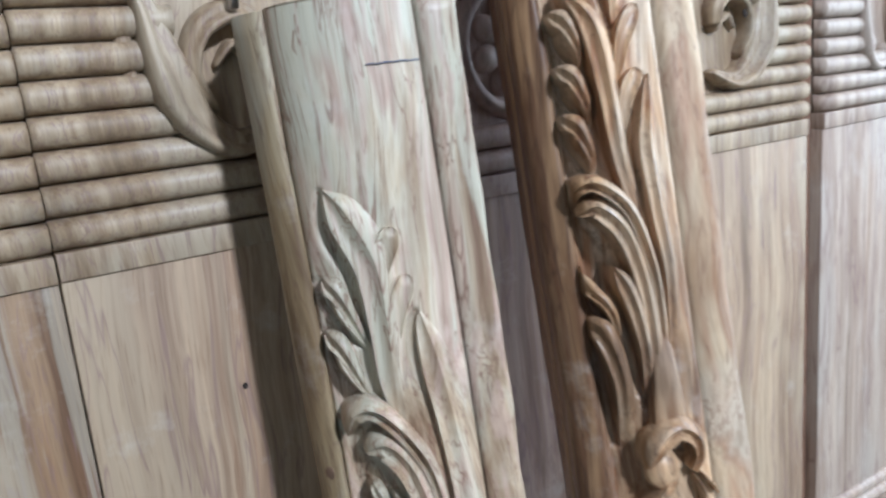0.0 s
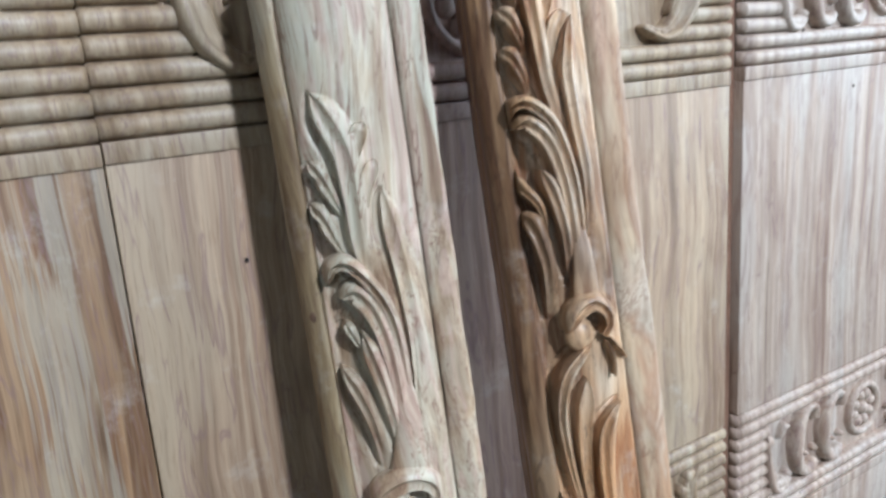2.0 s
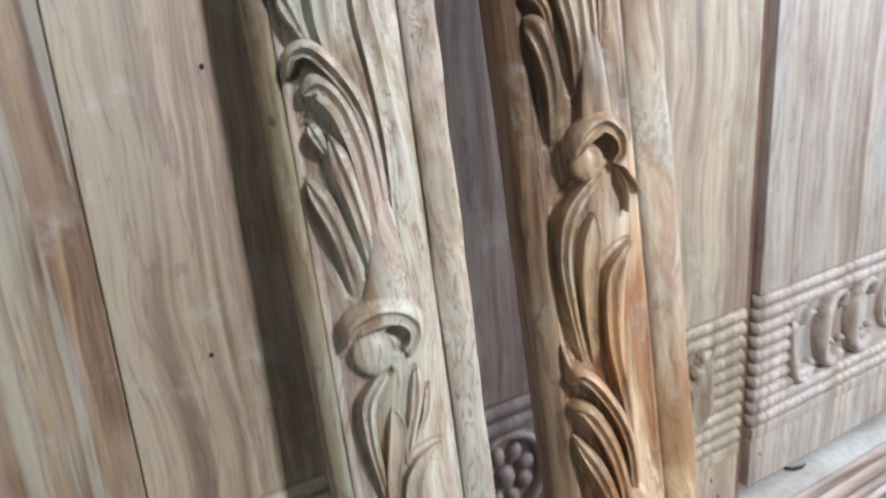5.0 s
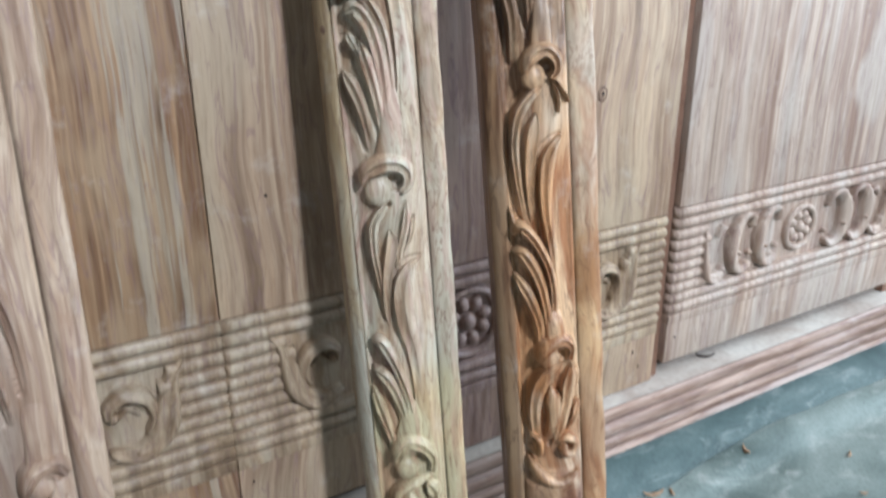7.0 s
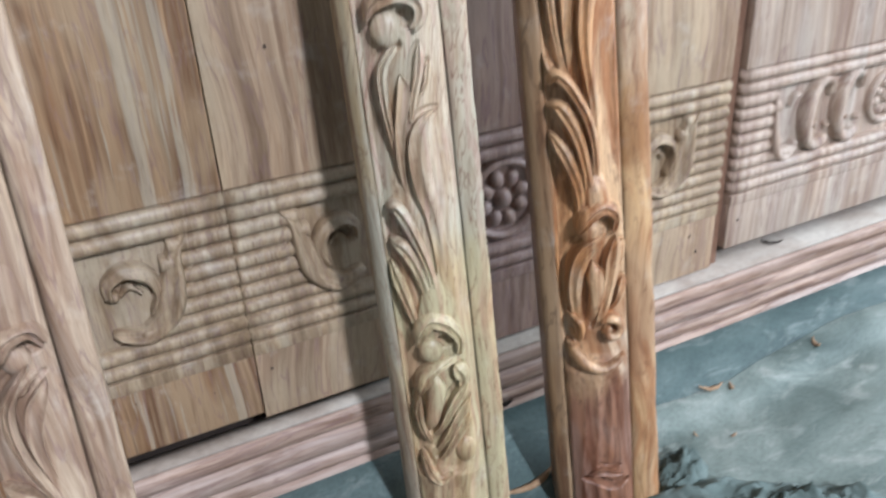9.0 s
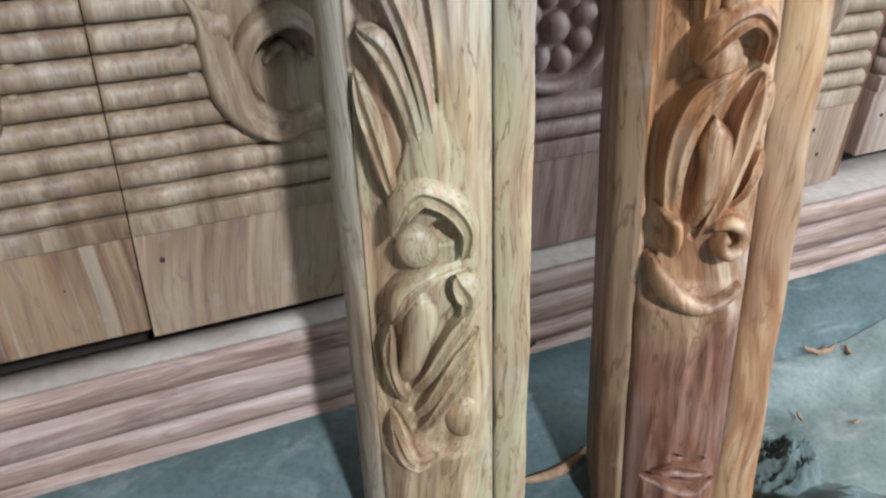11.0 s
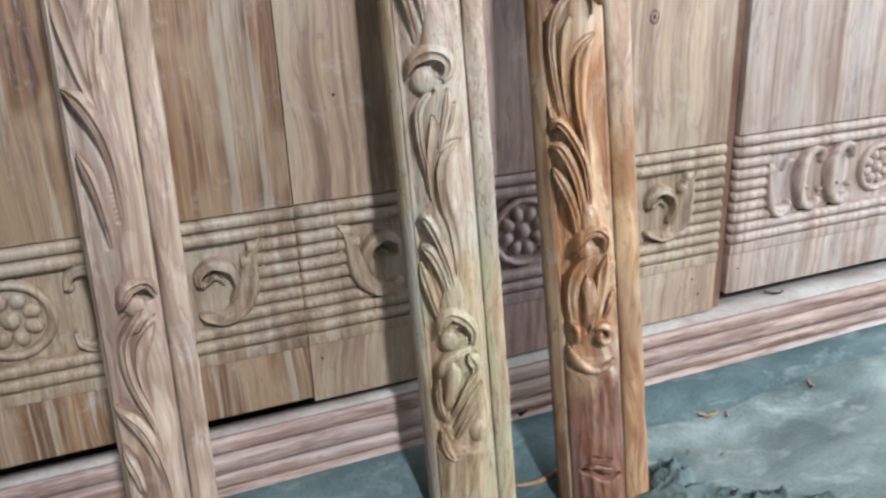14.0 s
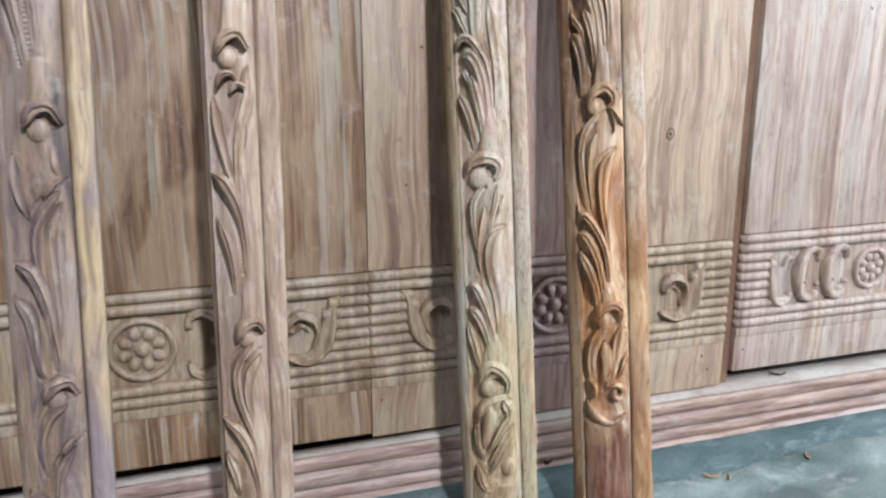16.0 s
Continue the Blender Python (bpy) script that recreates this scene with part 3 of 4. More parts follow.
    def pit(self, u, w, r, depth):
        d = np.hypot(self.U - u, (self.W - w) * 1.2) / r
        self.C = np.minimum(self.C, -depth * np.clip(1 - d * d, 0, 1) ** 0.5)

    def hood(self, points, width, height, bud, size, hollow):
        """A leaf tip curled over a round bud, with a deep hollow between them."""
        self.pit(*hollow, size * 0.85, 8.0)
        self.ball(bud[0] - 1, bud[1] - 1, size * 1.1, 4.2, 1.15)
        self.vane(points, (1.2, width * 1.25, width * 0.6), height, "blade", 1, "hood", 2.2, 2.0, 0.85)

    def coil(self, u, w, r, height):
        turn = [(u + r * (1 - 0.75 * k / 9) * math.cos(2.4 - 0.75 * k), w + r * (1 - 0.75 * k / 9) * math.sin(2.4 - 0.75 * k)) for k in range(10)]
        self.vane(turn, (r * 0.24, r * 0.38, r * 0.30), height, "round", 1, "coil", 2.0, 0, 0.9)

    def facets(self, w0, w1, count, depth):
        """Flat chisel facets up the plain foot."""
        a = np.clip((self.W - w0) / 8, 0, 1) * np.clip((w1 - self.W) / 10, 0, 1)
        x = (self.U - self.u[0]) / (self.u[-1] - self.u[0]) * count + 0.25 * np.sin(self.W * 0.05)
        self.H -= depth * a * (1 - (2 * np.abs(x - np.floor(x) - 0.5)) ** 2)

    def mesh(self, name):
        H = self.H + self.C
        k = np.pad(H, 1, mode="edge")
        H = 0.5 * H + 0.125 * (k[:-2, 1:-1] + k[2:, 1:-1] + k[1:-1, :-2] + k[1:-1, 2:])
        rough = np.array([[noise.noise((a * 0.09, b * 0.035, 1.5)) for a in self.u[::4]] for b in self.w[::8]])
        rough = np.repeat(np.repeat(rough, 8, 0), 4, 1)[:H.shape[0], :H.shape[1]]
        k = np.pad(rough, 4, mode="edge")
        rough = sum(k[i:i + H.shape[0], j:j + H.shape[1]] for i in (0, 2, 4, 6, 8) for j in (0, 2, 4, 6, 8)) / 25
        edge = np.clip((self.U - self.u[0]) / 4, 0, 1) * np.clip((self.u[-1] - self.U) / 4, 0, 1)
        V = np.maximum(self.dome + (H + 0.5 * rough) * (0.25 + 0.75 * edge), 3.0)
        rows, cols = V.shape
        co = np.stack([self.U, -V, self.W], -1).reshape(-1, 3) / 1000
        front = rows * cols
        back = np.stack([self.U[:, [0, -1]], np.full((rows, 2), 12.0), self.W[:, [0, -1]]], -1).reshape(-1, 3) / 1000
        idx = np.arange(front).reshape(rows, cols)
        f = np.stack([idx[:-1, :-1], idx[:-1, 1:], idx[1:, 1:], idx[1:, :-1]], -1).reshape(-1, 4)
        bi = front + np.arange(rows * 2).reshape(rows, 2)
        left = np.stack([bi[:-1, 0], idx[:-1, 0], idx[1:, 0], bi[1:, 0]], -1)
        right = np.stack([idx[:-1, -1], bi[:-1, 1], bi[1:, 1], idx[1:, -1]], -1)
        rear = np.stack([bi[:-1, 1], bi[:-1, 0], bi[1:, 0], bi[1:, 1]], -1)
        faces = np.concatenate([f, left, right, rear]).tolist()
        faces.append([int(v) for v in (*idx[-1], bi[-1, 1], bi[-1, 0])])
        faces.append([int(v) for v in (bi[0, 0], bi[0, 1], *idx[0, ::-1])])
        me = bpy.data.meshes.new(name)
        me.from_pydata(co.tolist(), [], faces)
        smooth(me)
        return me


def strip_mesh(profile, length, wob, seed):
    """A long moulding up the post: profile in u, v (millimetres, v outwards), slightly uneven by hand."""
    bm = bmesh.new()
    n = 90
    rings = []
    for i in range(n):
        w = -15 + (length + 15) * i / (n - 1)
        ring = []
        for u, v in profile:
            d = wob * noise.noise((u * 0.12 + seed, v * 0.12, w * 0.03))
            ring.append(bm.verts.new(((u + d) / 1000, -(v + d) / 1000, w / 1000)))
        rings.append(ring)
    m = len(profile)
    for a, b in zip(rings, rings[1:]):
        for k in range(m):
            bm.faces.new((a[k], a[(k + 1) % m], b[(k + 1) % m], b[k]))
    bm.faces.new(rings[0])
    bm.faces.new(rings[-1])
    bmesh.ops.recalc_face_normals(bm, faces=bm.faces[:])
    return bm


def bead_profile(u0, u1, v, bulge, back):
    prof = [(u0, back)]
    for k in range(11):
        t = math.pi * k / 10
        prof.append(((u0 + u1) / 2 - (u1 - u0) / 2 * math.cos(t), v + bulge * math.sin(t) ** 0.7))
    prof.append((u1, back))
    return prof


def post(foot, lean_y, lean_x, face, carving, mats, label, left, right, length):
    """A carved post at its foot, tilted back against the panels; left and right are the moulded edges."""
    root = tagged(new("carved_post"), label, "post", "carved posts leaning on the doors")
    me = carving.mesh("carved_front")
    me.materials.append(mats[0])
    front = new("carved_front", me)
    front.parent = root
    for name, rows in carving.leaves:
        bm = bmesh.new()
        vs = [[bm.verts.new(c) for c in row] for row in rows]
        for a, b in zip(vs, vs[1:]):
            for k in range(len(a) - 1):
                bm.faces.new((a[k], a[k + 1], b[k + 1], b[k]))
        bm.faces.new(vs[0])
        bm.faces.new(vs[-1][::-1])
        bmesh.ops.recalc_face_normals(bm, faces=bm.faces[:])
        leaf = part(name, bm, mats[0], root)
        leaf.data.set_sharp_from_angle(angle=radians(42))
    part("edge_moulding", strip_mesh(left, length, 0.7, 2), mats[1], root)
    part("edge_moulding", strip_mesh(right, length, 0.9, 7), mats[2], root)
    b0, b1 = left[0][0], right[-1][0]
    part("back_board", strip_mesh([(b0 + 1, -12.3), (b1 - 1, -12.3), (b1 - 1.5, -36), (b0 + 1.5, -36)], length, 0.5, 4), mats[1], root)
    root.matrix_world = Matrix.Translation(foot) @ Matrix.Rotation(radians(-lean_y), 4, "X") @ Matrix.Rotation(radians(lean_x), 4, "Y") @ Matrix.Rotation(radians(-face), 4, "Z")
    return root


LEFT = [(-38.5, -12), (-39.0, -4), (-38.0, 0), (-35.0, 5.0), (-31.5, 8.0), (-28.1, 8.8), (-28.1, -12)]

# pale post
P1 = Carving(676, 28, 25, 0.8)
P1.ground(66, 600, 7.0, -24, 3, 10, 70)
P1.ground(66, 200, 3.5, 0, 24, 8, 30)
P1.vane([(-19, 612), (-13, 602), (-6, 583), (-5, 560), (-5, 537), (0, 512)], (0.4, 7.6, 4.0), 6.2)
P1.vane([(3, 595), (-3, 583), (-8, 564)], (2.6, 4.6, 1.4), 5.2, "hollow", 1, "leaf", 1.6)
P1.vane([(6, 577), (0, 564), (-4, 546)], (2.4, 4.0, 1.2), 4.6, "hollow", 1, "leaf", 1.6)
P1.vane([(8, 563), (12, 540), (15, 512), (16, 480), (13, 436)], (1.6, 6.6, 5.0), 4.6, "blade", 1, "leaf", 2.2)
for u, w in ((-24, 580), (-26, 560)):
    P1.vane([(u, w), (u + 5, w - 8), (u + 12, w - 28)], (1.4, 4.0, 0.9), 6.0)
    P1.vane([(u + 2, w - 10), (u + 5, w - 17), (u + 11, w - 28)], (0.4, 1.4, 0.5), 6.4, "round", 1, "leaf", 2.5, 0)
P1.vane([(-24, 477), (-18, 465), (-13, 447), (-10, 422)], (0.8, 4.4, 2.4), 6.0)
P1.vane([(-12, 495), (-8, 479), (-4, 458), (-1, 430)], (0.5, 4.6, 2.4), 7.0)
P1.vane([(-19, 500), (-16, 493), (-12, 482)], (1.6, 2.8, 0.6), 5.0)
P1.vane([(-20, 513), (-13, 516), (-5, 506), (0, 486), (2, 459), (1, 432)], (1.6, 6.0, 3.0), 7.6)
P1.vane([(-25, 520), (-22, 529), (-14, 530), (-4, 518), (3, 502), (6, 480), (6, 456)], (1.4, 3.7, 2.2), 10.0)
P1.vane([(4, 470), (4, 440), (0, 414)], (2.0, 6.5, 11.0), 4.4, "round", 1, "stem", 2.2, 0, 1.0)
P1.hood([(-20, 400), (-15, 411), (-4, 416), (7, 414), (13, 407), (12, 399), (7, 394)], 5.0, 8.5, (-7, 396), 9.0, (4, 401))
P1.pit(-4, 386, 3.4, 6)
P1.vane([(-4, 386), (-13, 374), (-15, 356), (-13, 330), (-9, 297)], (2.6, 3.4, 1.2), 6.6)
P1.vane([(-4, 369), (-3, 358), (-8, 335), (-10, 312), (-8, 290)], (0.5, 4.0, 1.0), 6.6, "hollow")
P1.vane([(10, 386), (8, 370), (2, 350), (0, 338)], (1.0, 3.2, 1.0), 6.0)
P1.vane([(15, 375), (12, 362), (5, 348)], (1.2, 2.8, 1.0), 5.0)
P1.vane([(17, 345), (6, 335), (2, 317), (3, 296), (7, 276), (9, 245), (8, 210)], (1.6, 7.2, 4.0), 6.4)
P1.vane([(-25, 246), (-18, 218), (-12, 190)], (1.2, 4.2, 2.0), 6.0)
P1.vane([(-23, 262), (-14, 255), (-6, 233), (-2, 204)], (1.0, 4.6, 2.4), 7.4)
P1.vane([(-23, 284), (-16, 285), (-7, 264), (0, 236), (3, 206)], (1.2, 4.0, 2.2), 9.2)
P1.vane([(0, 236), (0, 218), (-3, 200)], (3.0, 8.0, 11.0), 4.2, "round", 1, "stem", 2.4, 0, 1.0)
P1.hood([(-16, 181), (-11, 196), (-3, 202), (8, 196), (15, 184), (14, 172)], 4.6, 8.5, (-5, 177), 8.0, (5, 182))
P1.vane([(-19, 141), (-13, 156), (-2, 164), (14, 166)], (0.8, 4.4, 2.2), 8.0)
P1.vane([(-6, 158), (-6, 142), (-11, 120), (-17, 104)], (1.0, 7.0, 2.0), 7.0, "round")
P1.vane([(-19, 138), (-20, 118), (-14, 92)], (0.8, 3.0, 1.4), 6.5)
P1.vane([(9, 163), (15, 150), (8, 134)], (1.6, 5.4, 1.4), 6.8)
for u, w, l in ((17, 146, 1.0), (18, 133, 1.0), (16, 119, 0.9)):
    P1.vane([(u, w), (u - 13 * l, w - 19 * l), (u - 28 * l, w - 46 * l)], (1.4, 5.0, 1.6), 6.8)
P1.ball(10, 88, 8.0, 5.0, 1.5)
P1.vane([(-22, 86), (-19, 70), (-11, 62), (-2, 66)], (0.6, 3.4, 0.8), 7.0, "blade", -1)
P1.facets(-40, 66, 4, 1.6)
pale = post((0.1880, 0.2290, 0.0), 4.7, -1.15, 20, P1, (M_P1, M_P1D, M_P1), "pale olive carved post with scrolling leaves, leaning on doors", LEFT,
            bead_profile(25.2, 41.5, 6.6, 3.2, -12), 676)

# amber post
P2 = Carving(735, 26, 24, 0.8, 2.3, 22)
P2.ground(128, 760, 7.5, -20, 4)
P2.ground(128, 760, 4.0, 14, 26)
P2.vane([(-6, 735), (-2, 712), (2, 690), (4, 660)], (4.0, 5.0, 2.0), 6.0)
P2.vane([(-19, 680), (-9, 662), (-6, 635), (-4, 608), (3, 578)], (0.4, 5.6, 2.5), 7.4)
P2.vane([(12, 670), (3, 655), (-1, 636)], (2.2, 4.2, 1.0), 6.2, "hollow")
P2.vane([(9, 643), (1, 631), (-3, 608)], (2.2, 4.0, 1.0), 6.2, "hollow")
P2.vane([(14, 640), (9, 612), (10, 582), (13, 552), (12, 515)], (1.6, 5.0, 3.0), 6.4)
for u, w in ((-24, 672), (-24, 649), (-25, 628)):
    P2.vane([(u, w), (u + 6, w - 8), (u + 12, w - 28)], (1.4, 4.0, 0.9), 6.4)
    P2.vane([(u + 3, w - 9), (u + 6, w - 17), (u + 11, w - 28)], (0.4, 1.4, 0.5), 6.8, "round", 1, "leaf", 2.5, 0)
P2.vane([(-27, 536), (-22, 532), (-18, 517), (-16, 500), (-15, 472)], (1.0, 4.8, 3.0), 6.4)
P2.vane([(-30, 561), (-24, 551), (-17, 540), (-12, 518)], (0.8, 3.2, 1.2), 6.0)
P2.vane([(-14, 560), (-9, 547), (-5, 525), (-3, 496)], (0.6, 4.4, 2.4), 7.6)
P2.vane([(-25, 584), (-18, 587), (-8, 575), (-2, 551), (0, 519), (-1, 490)], (1.4, 5.2, 3.0), 8.6)
P2.vane([(-29, 586), (-25, 596), (-17, 597), (-5, 584), (2, 560), (5, 531), (4, 498)], (1.4, 3.8, 2.4), 11.0)
P2.vane([(2, 545), (3, 508), (3, 478)], (1.5, 5.0, 9.5), 4.4, "round", 1, "stem", 2.2, 0, 1.0)
P2.hood([(-12, 466), (-6, 478), (4, 483), (13, 476), (14, 467), (9, 461)], 4.4, 9.0, (-3, 464), 8.0, (6, 469))
P2.vane([(11, 461), (18, 452), (24, 443)], (0.8, 1.1, 0.3), 9.0, "round", 1, "splinter", 3.0, 0, 0.9)
P2.vane([(10, 458), (14, 446), (13, 436)], (0.6, 1.2, 0.4), 8.0, "round", 1, "splinter", 3.0, 0, 0.9)
P2.vane([(1, 457), (-10, 447), (-17, 434), (-20, 412), (-18, 384), (-12, 348)], (2.4, 3.6, 1.4), 7.4)
P2.vane([(-4, 438), (-7, 424), (-10, 406), (-11, 382), (-8, 352)], (0.4, 4.4, 1.6), 7.0, "hollow")
P2.vane([(15, 420), (5, 407), (1, 386), (1, 362), (5, 329), (7, 295)], (1.2, 5.6, 2.4), 7.4)
P2.vane([(-28, 368), (-24, 356), (-18, 342)], (0.6, 2.4, 0.6), 5.0)
P2.vane([(-25, 315), (-16, 298), (-9, 275), (-6, 248)], (1.0, 4.2, 2.4), 6.4)
P2.vane([(-26, 333), (-17, 331), (-7, 308), (-2, 279), (-1, 254)], (1.2, 4.4, 2.4), 8.0)
P2.vane([(-25, 347), (-20, 354), (-11, 345), (0, 321), (4, 293), (4, 267)], (1.2, 3.8, 2.2), 10.0)
P2.vane([(1, 288), (3, 272), (5, 256)], (3.0, 7.0, 9.0), 4.4, "round", 1, "stem", 2.2, 0, 1.0)
P2.hood([(-12, 241), (-5, 254), (7, 260), (17, 252), (15, 240)], 4.4, 9.0, (-1, 243), 8.0, (9, 247))
P2.vane([(8, 239), (-9, 224), (-16, 197), (-13, 160)], (1.4, 6.0, 2.4), 7.4)
P2.vane([(-3, 220), (0, 196), (-6, 168)], (0.6, 7.2, 2.4), 7.8, "round")
P2.vane([(16, 236), (10, 204), (-1, 160)], (1.6, 6.4, 2.4), 8.6)
P2.vane([(22, 231), (19, 218), (10, 202)], (2.2, 5.0, 1.6), 7.0)
P2.vane([(22, 202), (18, 190), (9, 176)], (2.2, 5.0, 1.6), 7.0)
P2.coil(9, 163, 10.0, 8.4)
P2.vane([(-20, 177), (-14, 170), (-15, 158), (-20, 162)], (1.2, 3.2, 1.6), 7.0, "round", 1, "bud")
P2.vane([(-22, 154), (-14, 138), (2, 131), (19, 138)], (1.6, 5.2, 2.4), 8.4, "round", 1, "cup", 2.5, 0, 0.8)
P2.facets(-40, 122, 5, 1.4)
P2.groove(curve_points([(-17, 30, 0), (-6, 27, 0), (6, 21, 0), (17, 23, 0)], 40), [2.0 + 2.4 * math.sin(k * 0.079) for k in range(40)], 9.0)
P2.groove(curve_points([(-6, 44, 0), (2, 39, 0), (11, 40, 0)], 24), [1.2 + 2.0 * math.sin(k * 0.13) for k in range(24)], 6.0)
P2.vane([(-15, 34), (-4, 37), (8, 33), (16, 29)], (0.5, 3.4, 0.6), 5.4, "hollow", 1, "chip", 2.4, 0)
amber = post((0.3090, 0.2020, 0.0), 7.0, -0.95, 23, P2, (M_P2, M_P2_SHADED, M_P2S), "amber-brown carved post with acanthus leaves, leaning on doors",
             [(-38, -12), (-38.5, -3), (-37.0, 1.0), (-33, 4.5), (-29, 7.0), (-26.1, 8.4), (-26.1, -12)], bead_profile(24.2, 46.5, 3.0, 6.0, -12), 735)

# rosy post
P3 = Carving(700, 24, 19, 0.9)
P3.reach, P3.boost = 5.0, 1.3
P3.ground(60, 690, 9.0, -18, 8)
P3.vane([(-20, 660), (-10, 655), (-1, 630), (3, 596), (3, 560)], (1.0, 4.6, 2.6), 8.6)
P3.vane([(-21, 632), (-12, 618), (-6, 592), (-2, 556)], (1.0, 4.4, 2.4), 7.0)
P3.vane([(0, 580), (0, 556), (-1, 533)], (3.0, 8.0, 10.0), 4.2, "round", 1, "stem", 2.2, 0, 1.0)
P3.hood([(-16, 515), (-9, 529), (4, 533), (12, 521)], 4.0, 8.6, (-4, 514), 8.0, (4, 520))
P3.vane([(-16, 487), (-12, 498), (-3, 499), (3, 491)], (0.6, 2.8, 1.0), 7.4)
P3.vane([(-6, 482), (0, 490), (8, 487), (9, 478)], (0.6, 2.6, 1.0), 7.0)
P3.vane([(12, 505), (12, 480), (4, 452), (0, 420), (2, 380)], (1.4, 6.0, 3.0), 5.6)
P3.vane([(-19, 480), (-15, 452), (-9, 420), (-2, 392)], (1.0, 4.6, 1.4), 6.0, "hollow")
P3.vane([(4, 462), (5, 444), (1, 426)], (1.0, 3.6, 0.8), 6.6, "hollow")
P3.vane([(-20, 373), (-13, 354), (-9, 330), (-7, 302)], (0.5, 3.8, 1.6), 7.0)
P3.vane([(-23, 414), (-13, 406), (-3, 385), (2, 360), (4, 320)], (0.8, 5.0, 2.4), 9.0)
P3.vane([(4, 320), (5, 296), (4, 280)], (3.0, 8.0, 9.0), 4.2, "round", 1, "stem", 2.2, 0, 1.0)
P3.hood([(-10, 262), (-3, 276), (10, 279), (17, 268)], 4.0, 8.6, (2, 263), 7.0, (10, 268))
P3.vane([(-4, 244), (3, 252), (12, 254)], (0.8, 3.0, 1.0), 7.0)
P3.vane([(6, 260), (-9, 238), (-9, 209), (0, 176), (7, 143)], (2.0, 3.8, 1.0), 8.0)
P3.vane([(12, 248), (2, 230), (-1, 208), (4, 176)], (1.2, 5.0, 1.4), 6.0, "hollow")
P3.vane([(-22, 154), (-15, 133), (-12, 108)], (0.8, 4.4, 1.6), 7.0)
P3.vane([(-24, 188), (-11, 177), (-1, 154), (5, 122), (5, 95)], (0.8, 4.6, 2.0), 9.0)
P3.hood([(-11, 88), (-4, 100), (6, 102), (13, 92)], 4.0, 8.0, (0, 88), 7.0, (8, 93))
P3.vane([(8, 86), (-5, 68), (-8, 44)], (1.0, 4.4, 1.4), 6.4)
rosy = post((-0.0760, 0.2150, 0.0), 4.8, 1.4, -2, P3, (M_P3, M_P3, M_P3), "rosy-brown carved post with curling leaves, leaning on doors",
            [(-26, -12), (-26.5, -8), (-26, -4), (-25, -1.5), (-24.1, -0.5), (-24.1, -12)], bead_profile(19.2, 39.5, 2.0, 7.0, -12), 700)

# violet-stained post
P4 = Carving(700, 31, 20, 0.9)
P4.reach, P4.boost = 5.0, 1.3
P4.ground(60, 690, 9.0, -22, 8)
P4.vane([(-26, 620), (-14, 612), (-4, 588), (1, 556), (2, 510)], (1.0, 5.0, 2.6), 9.0)
P4.vane([(-27, 588), (-17, 572), (-11, 546), (-6, 505)], (1.0, 5.0, 2.4), 7.0)
P4.vane([(4, 520), (5, 498), (4, 478)], (3.0, 9.0, 10.0), 4.2, "round", 1, "stem", 2.2, 0, 1.0)
P4.hood([(-12, 460), (-4, 474), (9, 476), (17, 463)], 4.4, 8.6, (1, 459), 8.5, (10, 464))
P4.vane([(-1, 404), (6, 415), (17, 421)], (0.8, 3.2, 1.2), 7.4)
P4.vane([(10, 448), (10, 430), (14, 420)], (2.0, 4.0, 3.0), 6.0, "round", 1, "stem")
P4.vane([(13, 410), (-3, 391), (-10, 367), (-7, 330)], (1.4, 4.4, 1.2), 7.4)
P4.vane([(-20, 440), (-18, 410), (-12, 385)], (1.0, 4.4, 1.2), 6.0, "hollow")
P4.vane([(14, 398), (8, 370), (8, 330), (9, 285)], (2.0, 6.0, 3.4), 5.4)
P4.vane([(-27, 322), (-16, 306), (-12, 268), (-8, 250)], (0.8, 4.6, 2.0), 7.0)
P4.vane([(-25, 352), (-12, 344), (-3, 318), (1, 288), (4, 256)], (0.8, 5.2, 2.2), 9.0)
P4.hood([(-12, 234), (-4, 247), (10, 250), (17, 238)], 4.4, 8.6, (1, 232), 8.0, (10, 238))
P4.vane([(7, 228), (-7, 219), (-15, 194), (-12, 160)], (1.4, 4.4, 1.4), 7.4)
P4.vane([(0, 184), (8, 196), (18, 200)], (0.8, 3.2, 1.2), 7.0)
P4.vane([(12, 190), (0, 170), (-4, 140), (2, 110)], (1.4, 4.6, 1.4), 6.6)
P4.vane([(-26, 150), (-14, 140), (-5, 112), (0, 84)], (0.8, 4.8, 1.8), 8.4)
P4.vane([(-27, 116), (-18, 98), (-13, 70)], (0.8, 4.4, 1.6), 6.6)
post((-0.2380, 0.2060, 0.0), 3.6, 2.4, -4, P4, (M_P4, M_P4, M_P4S), "violet and ochre stained carved post, leaning on doors",
     [(-35, -12), (-35.5, -8), (-35, -4), (-33, -1.5), (-31.1, -0.5), (-31.1, -12)], bead_profile(20.2, 40.0, 3.0, 6.0, -12), 700)


def pencil_line(parent, cut, u0, u1, w0, w1):
    """A thin drawn line across the plain top of a post."""
    bm = bmesh.new()
    rows = []
    for i in range(25):
        u = u0 + (u1 - u0) * i / 24
        w = w0 + (w1 - w0) * i / 24 + 0.12 * math.sin(i * 0.9)
        k = int(np.argmin(np.abs(cut.u - u)))
        v = cut.dome[0, k] + 0.55
        rows.append([bm.verts.new((u / 1000, -(v + d) / 1000, (w + h) / 1000)) for h, d in ((-0.25, 0), (0.25, 0), (0.25, -1.5), (-0.25, -1.5))])
    for a, b in zip(rows, rows[1:]):
        for k in range(4):
            bm.faces.new((a[k], a[(k + 1) % 4], b[(k + 1) % 4], b[k]))
    part("pencil_mark", bm, M_PENCIL, parent, "thin blue-grey pencil line")


pencil_line(pale, P1, 3, 24, 652, 652)


